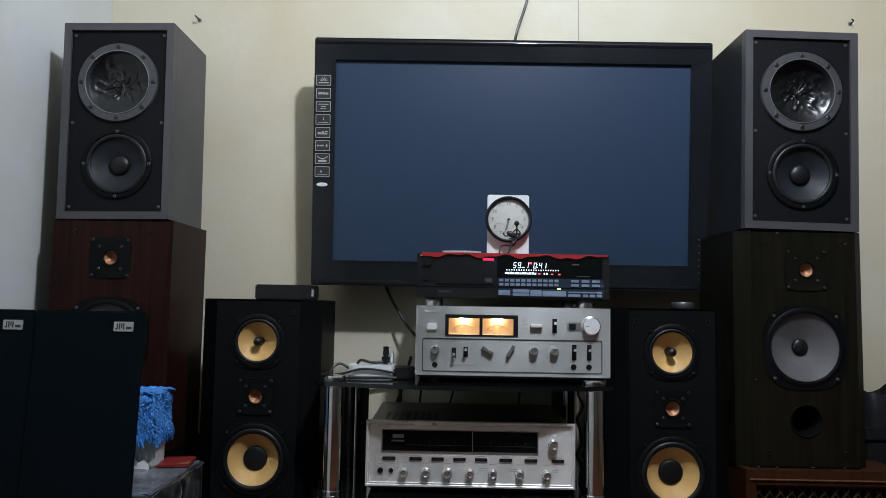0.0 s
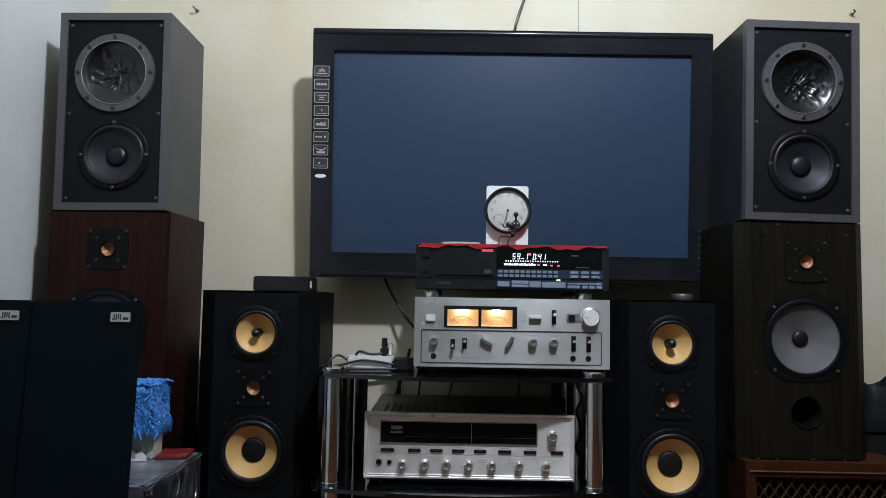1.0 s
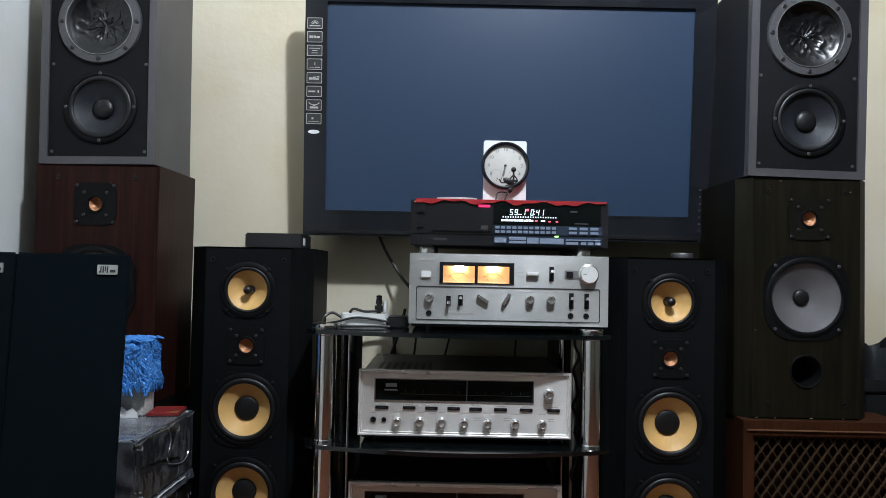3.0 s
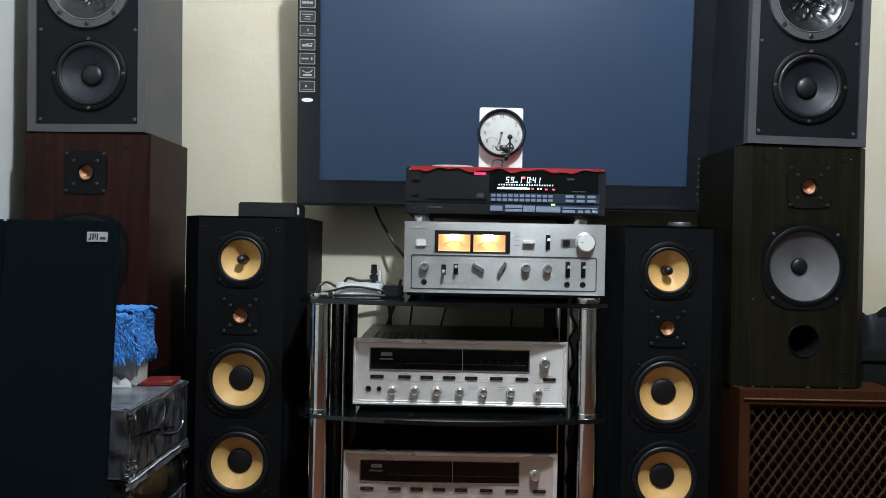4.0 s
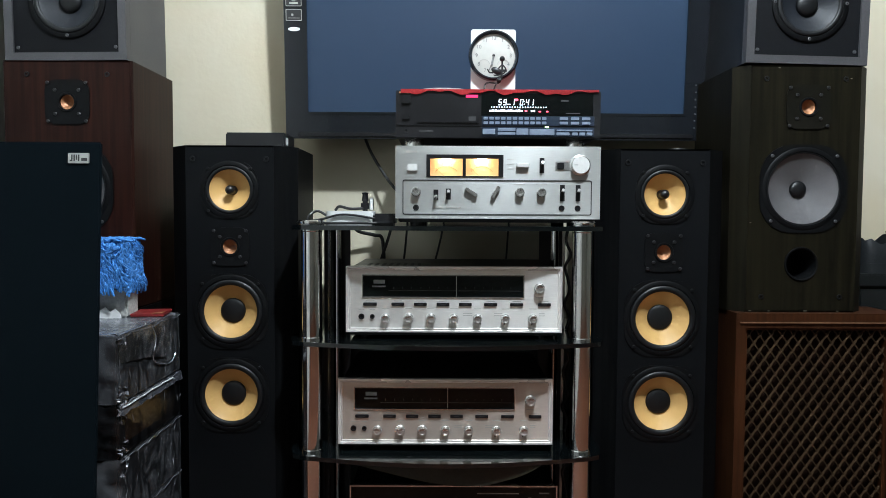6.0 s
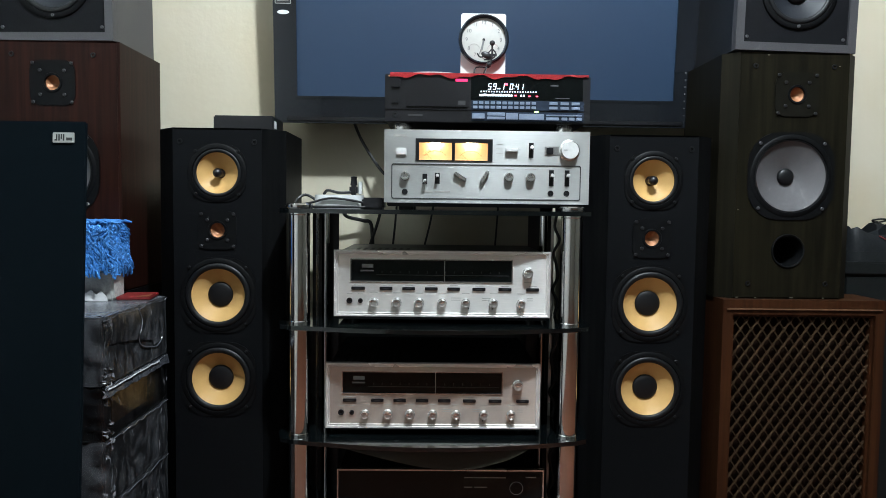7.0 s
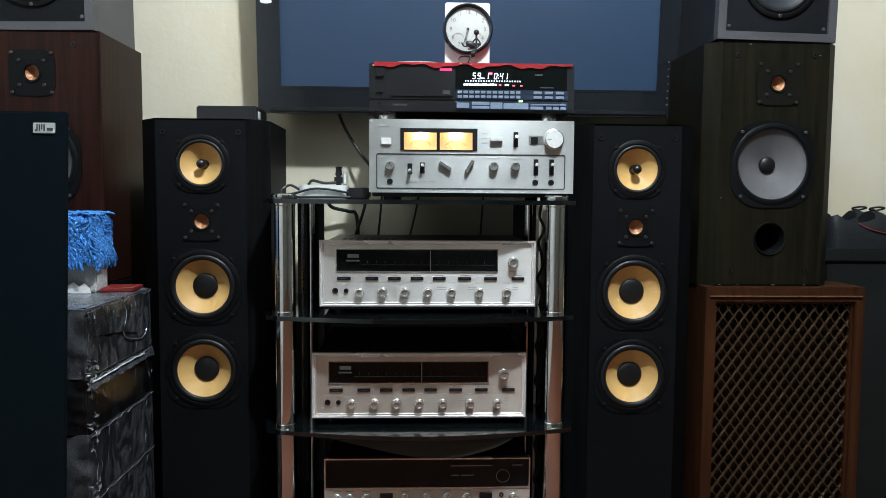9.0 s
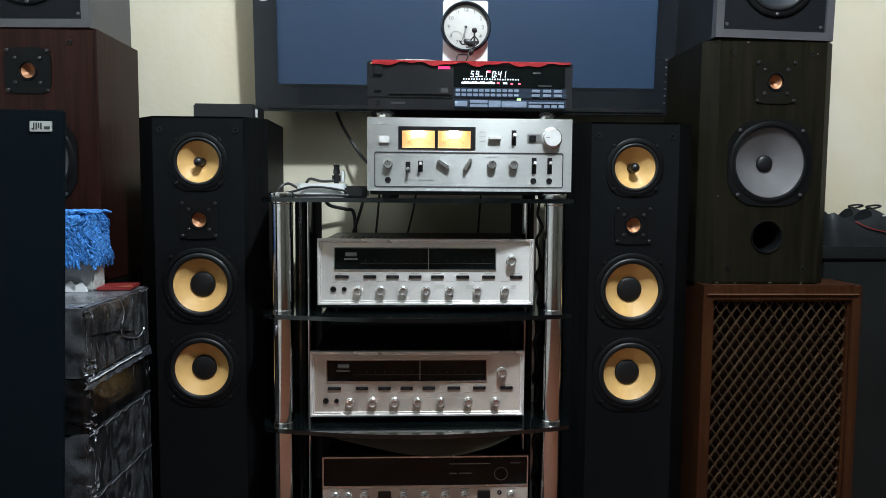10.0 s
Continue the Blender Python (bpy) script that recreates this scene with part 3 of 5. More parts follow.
d = thing("dark_cabinet", (-0.944, 0.092, 0), "plain dark cabinet under the red-brown speaker", "cabinet")
part("cabinet_body", box(-0.145, 0.145, 0, 0.27, 0, 0.647, 0.004), BLACKASH, d)


worn = [o for o in scene.objects if o.name == "monitor_speaker"][0]
for x, z, w in ((-0.112, 0.002, 0.006), (-0.070, 0.0015, 0.004), (0.012, 0.002, 0.008), (0.085, 0.0015, 0.004), (-0.116, 0.20, 0.004), (0.10, 0.52, 0.004), (-0.06, 0.543, 0.005)):
    part("worn_chip", box(x - w / 2, x + w / 2, -0.0006, 0.001, z, z + 0.0022, 0.0003), CHIPPED, worn, "pale chip in the veneer edge", smooth=False)


def film_speaker(at, label, side, lean, D):
    """Grey box speaker with a ringed driver under crumpled film above a black woofer."""
    s = thing("box_speaker", at, label, "speaker", "pair of grey box speakers", ry=lean)
    hw, H = 0.1345, 0.482
    bm = plate([(-hw, 0), (hw, 0), (hw, H), (-hw, H)], 0.022, (0, 0, 0), holes=[[(-hw + 0.018, 0.018), (hw - 0.018, 0.018), (hw - 0.018, H - 0.018), (-hw + 0.018, H - 0.018)]])
    part("front_frame", bm, VINYL, s, "dark grey frame round the baffle", smooth=False)
    bm = plate([(-hw, 0), (hw, 0), (hw, H), (-hw, H)], D - 0.0325, (0, 0.0225, 0), holes=[[(-hw + 0.016, 0.016), (hw - 0.016, 0.016), (hw - 0.016, H - 0.016), (-hw + 0.016, H - 0.016)]])
    box(-hw, hw, D - 0.01, D, 0, H, 0, bm=bm)
    part("cabinet_body", bm, side, s, smooth=False)
    uz, lz = 0.334, 0.134
    part("baffle", plate([(-hw + 0.018, 0.018), (hw - 0.018, 0.018), (hw - 0.018, H - 0.018), (-hw + 0.018, H - 0.018)], 0.016, (0, 0.006, 0), holes=[(0, uz, 0.080), (0, lz, 0.080)]), BOXBAFFLE, s, smooth=False)
    r = part("upper_driver", lathe([(0.0975, -0.005), (0.0975, 0.002), (0.0955, 0.005), (0.080, 0.006), (0.0785, 0.0075), (0.0765, 0.006), (0.0755, -0.008)], 64, (0, 0, 0)), RINGMETAL, s, "grey metal mounting ring", at=(0, 0.004, uz))
    screws(r, SCREW_RING, ring_spots(8, 0.0875, 0), -0.0058)
    bm = bmesh.new()
    rings = []
    seed = 7.3 if at[0] < 0 else 2.9
    for j in range(29):
        rr = 0.0765 * j / 28
        ring = []
        for k in range(96 if j else 1):
            a = 2 * math.pi * k / 96
            x, z = rr * math.cos(a), rr * math.sin(a)
            fall = 1 - (rr / 0.0765) ** 4
            q = Vector((x * 30, z * 30, seed))
            star = max(0, 1 - abs(noise.noise(Vector((math.cos(a) * 2.6, math.sin(a) * 2.6, seed + rr * 14)))) * 4.5) * math.exp(-((rr - 0.022) / 0.020) ** 2)
            fold = max(0, 1 - abs(noise.noise(q)) * 4.0) ** 2 * 0.004 + max(0, 1 - abs(noise.noise(q * 2.3)) * 3.5) ** 2 * 0.0018
            bowl = 0.022 * (1 - (rr / 0.0765) ** 2)
            ring.append(bm.verts.new((x, 0.008 + bowl - fall * (0.0026 * star + 0.8 * fold), z)))
        rings.append(ring)
    for a, b in zip(rings, rings[1:]):
        for k in range(96):
            q = (k + 1) % 96
            if len(a) == 1:
                bm.faces.new((a[0], b[k], b[q]))
            else:
                bm.faces.new((a[k], a[q], b[q], b[k]))
    part("film", bm, CRUMPLE, r, "crumpled glossy black film", sharp=75)
    part("inner_ring", lathe([(0.0787, 0.006), (0.0781, 0.0076), (0.0772, 0.0076), (0.0765, 0.004)], 64), FOOTMETAL, r, "thin bright inner ring")
    w = driver(s, 0.004, lz, 0.085, 0.062, 0.0245, BLACKCONE, "woofer", False, 4, 0, 0, SCREW_STEEL, 0.018)
    w.location.y = 0.004
    screws(s, SCREW_STEEL, [(sx * 0.108, z) for sx in (-1, 1) for z in (0.030, 0.235, 0.452)], 0.006)
    return s


film_speaker((-0.9515, 0.102, 1.1955), "dark grey box speaker with ringed driver, on the red-brown speaker", VINYL, -0.8, 0.228)
film_speaker((0.688, 0.092, 1.1955), "dark grey box speaker with ringed driver, on the olive-brown speaker", VINYL_DARKER, 1.2, 0.255)


def loose_grille(at, label):
    """A cloth-covered speaker grille taken off its speaker, leaning back on the cartons."""
    s = thing("speaker_grille", at, label, "speaker grille", "pair of loose speaker grilles", rx=-4.2)
    part("cloth", box(-0.104, 0.104, 0.0, 0.007, 0.0, 0.985, 0.003, 3), GRILLE, s, "stretched black cloth")
    part("frame", plate([(-0.094, 0.004), (0.094, 0.004), (0.094, 0.978), (-0.094, 0.978)], 0.010, (0, 0.0073, 0), holes=[[(-0.08, 0.03), (0.08, 0.03), (0.08, 0.95), (-0.08, 0.95)]]), BLACKPLASTIC, s, smooth=False)
    b = part("badge", box(0.047, 0.084, -0.003, 0.001, 0.947, 0.965, 0.001), SILVER, s, "small silver badge")
    for x0, x1, z0, z1 in ((0.051, 0.0535, 0.9505, 0.953), (0.0535, 0.0555, 0.9505, 0.962), (0.0575, 0.0598, 0.9505, 0.962), (0.0615, 0.0635, 0.953, 0.962), (0.0652, 0.0675, 0.9505, 0.962), (0.071, 0.081, 0.951, 0.956)):
        part("mark", box(x0, x1, -0.0036, -0.0029, z0, z1), INK, b)


loose_grille((-0.818, -0.313, 0), "black cloth speaker grille with silver badge, leaning on cartons")
loose_grille((-1.0265, -0.313, 0), "black cloth speaker grille leaning beside the whitish wall")


def lattice_cabinet():
    """Vintage walnut speaker with a carved wooden lattice front."""
    x0, x1, y0, y1, H = 0.539, 0.907, 0.072, 0.42, 0.636
    cx = (x0 + x1) / 2
    s = thing("lattice_speaker", (cx, y0, 0), "vintage walnut speaker cabinet with diagonal carved lattice front", "speaker")
    w = (x1 - x0) / 2
    bm = plate([(-w, 0.008), (w, 0.008), (w, H - 0.011), (-w, H - 0.011)], y1 - y0, (0, 0.0, 0), holes=[[(-w + 0.022, 0.03), (w - 0.022, 0.03), (w - 0.022, H - 0.026), (-w + 0.022, H - 0.026)]])
    part("cabinet_body", bm, WALNUT, s, smooth=False)
    part("top_board", box(-w, w, 0.0, y1 - y0, H - 0.0109, H + 0.007), WALNUT, s, smooth=False)
    part("foot_board", box(-w + 0.01, w - 0.01, 0.01, y1 - y0, 0, 0.0075), WALNUT, s)
    part("bright_bead", box(-w + 0.008, w - 0.008, -0.0045, 0.001, H - 0.0155, H - 0.0125, 0.001), BEADWOOD, s, "pale wooden bead below the top")
    gx, gz0, gz1 = w - 0.022, 0.03, H - 0.026
    part("backing_cloth", box(-gx, gx, 0.03, 0.04, gz0, gz1), BROWNCLOTH, s)
    part("inner_frame", plate([(-gx, gz0), (gx, gz0), (gx, gz1), (-gx, gz1)], 0.02, (0, 0.008, 0), holes=[[(-gx + 0.006, gz0 + 0.006), (gx - 0.006, gz0 + 0.006), (gx - 0.006, gz1 - 0.006), (-gx + 0.006, gz1 - 0.006)]]), WALNUT, s, smooth=False)
    gx, gz0, gz1 = gx - 0.004, gz0 + 0.004, gz1 - 0.004
    px, pz = 0.0250, 0.0352
    slope = pz / px
    k0 = int((gz0 - slope * gx) / pz) - 1
    k1 = int((gz1 + slope * gx) / pz) + 1
    for sign, y, wide, deep in ((1, 0.016, 0.0058, 0.0066), (-1, 0.0156, 0.0040, 0.0048)):
        for k in range(k0, k1 + 1):
            c = k * pz - 0.0074
            xa = (gz0 - c) / (sign * slope)
            xb = (gz1 - c) / (sign * slope)
            lo, hi = max(-gx, min(xa, xb)), min(gx, max(xa, xb))
            if hi - lo < 0.006:
                continue
            d = Vector((1, 0, sign * slope)).normalized()
            nrm = Vector((-d.z, 0, d.x))
            flat = 0.4 if sign > 0 else 0.75
            bm = bmesh.new()
            rows = []
            per = px / 2
            xs = [lo]
            q = math.ceil(lo / (per / 2)) * (per / 2)
            while q < hi:
                if q - xs[-1] > 1e-4:
                    xs.append(q)
                q += per / 2
            xs.append(hi)
            for x in xs:
                swell = 0.5 + 0.5 * math.cos(2 * math.pi * (2 * x / px + k))
                hw = wide * 0.5 * (0.55 + 0.55 * swell)
                top = deep * (0.55 + 0.5 * swell) if sign > 0 else deep * (0.9 + 0.1 * swell)
                p = Vector((x, y, c + sign * slope * x))
                rows.append([bm.verts.new(p - nrm * hw), bm.verts.new(p - nrm * hw * flat + Vector((0, -top, 0))), bm.verts.new(p + nrm * hw * flat + Vector((0, -top, 0))), bm.verts.new(p + nrm * hw)])
            for a, b in zip(rows, rows[1:]):
                for i in range(4):
                    bm.faces.new((a[i], a[(i + 1) % 4], b[(i + 1) % 4], b[i]))
            bm.faces.new(rows[0])
            bm.faces.new(rows[-1][::-1])
            part("slat", bm, LATTICE, s, sharp=50)


# ---- glass rack and the equipment on it ----
RX = -0.1055
SHELF_TOPS = (0.835, 0.594, 0.354, 0.111)


def shelf_outline():
    pts = [(-0.325, 0.33), (-0.333, 0.30), (-0.333, 0.01), (-0.322, -0.022)]
    pts += [(x, -0.032 - 0.048 * math.cos(x / 0.31 * math.pi / 2)) for x in [-0.30 + 0.05 * k for k in range(13)]]
    return pts + [(0.322, -0.022), (0.333, 0.01), (0.333, 0.30), (0.325, 0.33)]


def glass_rack():
    r = thing("hifi_rack", (RX, 0, 0), "black glass hi-fi rack with four shelves and chrome tube legs", "rack")
    for k, z in enumerate(SHELF_TOPS):
        part("shelf", prism(shelf_outline(), z - 0.009, z, 0.004), GLASSBLACK, r, "bow-fronted black glass shelf" if k == 0 else "")
    low = (*[z for z in SHELF_TOPS[1:]], 0.0)
    for x in (-0.286, 0.286):
        for top, bottom in zip(SHELF_TOPS, low):
            part("leg_tube", lathe([(0.0, bottom), (0.0225, bottom), (0.0225, bottom + 0.004), (0.0215, bottom + 0.006), (0.0215, top - 0.014), (0.0225, top - 0.012), (0.0225, top - 0.008), (0, top - 0.008)], 48, (x, 0.004, 0), axis="z"), CHROME, r, sharp=12)
        part("leg_cap", lathe([(0.0, SHELF_TOPS[0]), (0.0265, SHELF_TOPS[0]), (0.0275, SHELF_TOPS[0] + 0.003), (0.0275, SHELF_TOPS[0] + 0.008), (0.025, SHELF_TOPS[0] + 0.0105), (0, SHELF_TOPS[0] + 0.0105)], 32, (x, 0.004, 0), axis="z"), CHROME, r, "flat chrome leg cap")
    # Sheet added to keep the lower bays dark.
    part("bay_backing", box(-0.325, 0.325, 0.335, 0.339, 0.0, 0.590), BAYBACK, r, "added thin dark sheet behind the lower bays", smooth=False)
    for x in (-0.272, 0.272):
        for top, bottom in zip(SHELF_TOPS, low):
            part("back_tube", lathe([(0, bottom), (0.0105, bottom), (0.0105, top - 0.008), (0, top - 0.008)], 20, (x, 0.285, 0), axis="z"), CHROME, r)
            part("side_bar", box(x - 0.036, x + 0.030, 0.300, 0.306, bottom, top - 0.008), BLACKMETAL, r, smooth=False)
            # Right strip is pale to stand for lit wall seen through a gap.
            part("side_strip", box(x - 0.003, x + 0.003, 0.15, 0.156, bottom, top - 0.008), TRIM if x > 0 else CHROME, r)


glass_rack()


def knob(parent, x, z, r, tall, material=None, name="knob", tick=False, y=0.0):
    k = part(name, lathe([(r * 1.12, 0.0), (r * 1.12, 0.003), (r, 0.004), (r * 0.97, tall - 0.0015), (r * 0.9, tall), (r * 0.62, tall), (r * 0.58, tall - 0.0012), (0, tall - 0.0010)], 28, (0, 0, 0)), material or KNOB, parent, at=(x, y, z))
    if tick:
        part("pointer", box(-0.0006, 0.0006, -tall - 0.0004, -tall + 0.0006, r * 0.3, r * 0.85), INK, k)
    return k


def bar(parent, x0, x1, z0, z1, material, y=-0.0004, deep=0.001, name="print", label=""):
    return part(name, box(x0, x1, y, y + deep, z0, z1), material, parent, label, smooth=False)


def case(parent, x0, x1, depth, z0, z1, vents=True, y0=0.012):
    part("case", box(x0, x1, y0, depth, z0, z1, 0.002), BLACKMETAL, parent)
    if vents:
        for k in range(8):
            vx = x0 + 0.03 + k * 0.016
            part("vent_slot", box(vx, vx + 0.007, 0.03, 0.16, z1 - 0.001, z1 + 0.0006), INK, parent)


def mitred(x0, x1, z0, z1, profile):
    """A picture-frame moulding round a rectangle, mitred at the corners; profile of (inset, y)."""
    bm = bmesh.new()
    rings = []
    for e, y in profile:
        rings.append([bm.verts.new(p) for p in ((x0 + e, y, z0 + e), (x1 - e, y, z0 + e), (x1 - e, y, z1 - e), (x0 + e, y, z1 - e))])
    for a, b in zip(rings, rings[1:]):
        for k in range(4):
            q = (k + 1) % 4
            bm.faces.new((a[k], a[q], b[q], b[k]))
    return bm


def receiver(at, label, tint):
    """Seventies receiver: framed bright panel, dark dial, seven turned knobs over eight rocker keys."""
    u = 0.457 / 813
    W, H = 0.457, 0.1405
    s = thing("stereo_receiver", at, label, "receiver", "silver-faced receivers")
    X = lambda p: (p - 262) * u - W / 2
    Z = lambda p: (425 - p) * u + 0.011
    case(s, -W / 2 + 0.006, W / 2 - 0.006, 0.33, 0.003, H + 0.006)
    part("front_panel", plate([(X(272), Z(415)), (X(1065), Z(415)), (X(1065), Z(185)), (X(272), Z(185))], 0.010, (0, 0.003, 0), holes=[[(X(325), Z(292)), (X(930), Z(292)), (X(930), Z(210)), (X(325), Z(210))]]), tint, s, smooth=False)
    part("trim_frame", mitred(X(262), X(1075), Z(425), Z(175), [(0.0, 0.011), (0.0, -0.0025), (0.0010, -0.0036), (0.0042, -0.0036), (0.0052, -0.0016), (0.0056, 0.0004), (0.0062, 0.0004), (0.0068, -0.0010), (0.0080, -0.0010), (0.0090, 0.0031)]), TRIM, s, "bright bevelled aluminium frame", smooth=False)
    d = part("dial_window", box(X(325), X(930), 0.006, 0.012, Z(292), Z(210)), PANE, s, "dark smoked-glass tuning dial", smooth=False)
    bar(d, X(365), X(408), Z(242), Z(228), GREYINK, 0.0054)
    bar(d, X(360), X(410), Z(256), Z(250), GREYINK, 0.0054)
    bar(d, X(676), X(677.8), Z(290), Z(214), PALEINK, 0.0052, name="tuning_needle")
    for k in range(14):
        bar(d, X(440 + 34 * k), X(441.6 + 34 * k), Z(262), Z(254), DIMINK, 0.0054, name="scale_mark")
    bar(d, X(420), X(920), Z(269), Z(267.6), DIMINK, 0.0054, name="scale_line")
    part("dial_edge", plate([(X(322), Z(295)), (X(933), Z(295)), (X(933), Z(207)), (X(322), Z(207))], 0.004, (0, 0.001, 0), holes=[[(X(326), Z(291)), (X(929), Z(291)), (X(929), Z(211)), (X(326), Z(211))]]), KNOB, s, smooth=False)
    for k, p in enumerate((411, 497, 581, 668, 757, 862, 966)):
        turned = knob(s, X(p), Z(372), 0.0086 if k not in (1, 2) else 0.0094, 0.015, y=0.003)
        part("knob_face", lathe([(0.0078, 0.0146), (0.0076, 0.0156), (0.0060, 0.0156), (0.0054, 0.0144), (0.0030, 0.0140), (0, 0.0146)], 28), KNOB, turned, "bright spun knob face")
        if k > 3:
            part("pointer", tube([(0.004, -0.008, -0.007), (0.0066, -0.008, -0.0115)] if k == 4 else [(-0.002, -0.008, -0.0075), (-0.0032, -0.008, -0.0125)], 0.0011, 6, None, 1), BLACKPLASTIC, turned)
        bar(s, X(p) - 0.008, X(p) + 0.008, Z(336), Z(334.2), PALEINK, 0.0026)
    tuner = knob(s, X(990), Z(257), 0.0100, 0.015, name="tuning_knob", y=0.003)
    part("knob_face", lathe([(0.0090, 0.0146), (0.0088, 0.0156), (0.0070, 0.0156), (0.0062, 0.0144), (0.0034, 0.0140), (0, 0.0146)], 28), KNOB, tuner, "bright spun knob face")
    bar(s, X(976), X(1003), Z(293), Z(291.2), PALEINK, 0.0026)
    for a, b in ((327, 378), (433, 481), (518, 566), (603, 651), (687, 735), (782, 831), (880, 929), (985, 1033)):
        part("rocker_key", box(X(a), X(b), -0.0004, 0.006, Z(325), Z(313), 0.0008), BLACKPLASTIC, s)
        bar(s, X(a) + 0.005, X(b) - 0.005, Z(307), Z(305.2), PALEINK, 0.0026)
        bar(s, X(a) + 0.008, X(b) - 0.008, Z(320), Z(318), DIMINK, -0.0008)
    for p, r in ((320, 0.0062), (361, 0.005)):
        part("jack", lathe([(r, -0.001), (r, 0.003), (r * 0.6, 0.003), (r * 0.5, 0.0006), (0, 0.0006)], 18, (X(p), 0.003, Z(366))), BLACKPLASTIC, s)
        bar(s, X(p) - 0.006, X(p) + 0.006, Z(341), Z(339.2), PALEINK, 0.0026)
    for p, wd in ((720, 0.020), (835, 0.018), (1000, 0.012)):
        for q in (352, 360):
            bar(s, X(p) - wd / 2, X(p) + wd / 2, Z(q + 2), Z(q), PALEINK, 0.0026)
    for x in (-0.19, 0.19):
        for y in (0.04, 0.26):
            part("foot", lathe([(0, -0.004), (0.012, -0.004), (0.013, 0.0118), (0, 0.0118)], 16, (x, y, 0), axis="z"), RUBBER, s)
    return s


receiver((-0.0905, 0.0, 0.598), "silver-faced stereo receiver with seven knobs on a glass shelf", CHAMPAGNE)
receiver((-0.1075, 0.0, 0.358), "darker champagne-faced stereo receiver on the glass shelf below its twin", CHAMPAGNE_DARKER)


def wide_receiver():
    """Receiver with a black glass upper half and a silver control strip."""
    s = thing("wide_receiver", (-0.089, 0.0, 0.115), "receiver with black glass dial over silver knob strip", "receiver")
    W, H = 0.444, 0.155
    part("case", box(-W / 2 + 0.004, W / 2 - 0.004, 0.012, 0.30, 0.012, H + 0.008, 0.002), GLASSBLACK, s, "glossy black case")
    part("dial_glass", box(-W / 2 + 0.004, W / 2 - 0.004, 0.0, 0.011, 0.101, H + 0.006, 0.001), PANE, s, "black glass dial", smooth=False)
    part("trim_frame", plate([(-W / 2, 0.098), (W / 2, 0.098), (W / 2, H + 0.010), (-W / 2, H + 0.010)], 0.014, (0, -0.003, 0), holes=[[(-W / 2 + 0.003, 0.101), (W / 2 - 0.003, 0.101), (W / 2 - 0.003, H + 0.007), (-W / 2 + 0.003, H + 0.007)]]), KNOB, s, smooth=False)
    part("control_strip", box(-W / 2, W / 2, -0.001, 0.011, 0.014, 0.0975, 0.001), CHAMPAGNE_DARKER, s, "brushed silver control strip", smooth=False)
    part("tuning_ring", lathe([(0.0145, -0.001), (0.0145, 0.001), (0.0135, 0.001), (0.0135, -0.001)], 32, (0.163, 0.0, 0.124)), GREYINK, s)
    for x0, x1, z in ((0.05, 0.14, 0.146), (0.05, 0.068, 0.125), (0.072, 0.10, 0.125), (0.183, 0.205, 0.147)):
        bar(s, x0, x1, z, z + 0.002, GREYINK, -0.0006)
    for k, x in enumerate((-0.195, -0.168, -0.132, -0.048, -0.002, 0.042, 0.085, 0.186)):
        knob(s, x, 0.078, 0.0085, 0.018, tick=True, y=-0.001)
        bar(s, x - 0.009, x + 0.009, 0.0915, 0.093, GREYINK, -0.0016)
    for x in (-0.089, 0.126):
        part("rocker_key", box(x - 0.014, x + 0.014, -0.006, 0.002, 0.070, 0.088, 0.001), BLACKPLASTIC, s)
    part("jack", lathe([(0.005, 0), (0.005, 0.002), (0.003, 0.002), (0, -0.003)], 16, (0.160, -0.001, 0.083)), BLACKPLASTIC, s)
    for x in (-0.18, 0.18):
        for y in (0.04, 0.26):
            part("foot", lathe([(0, -0.004), (0.012, -0.004), (0.013, 0.0135), (0, 0.0135)], 16, (x, y, 0), axis="z"), RUBBER, s)


wide_receiver()


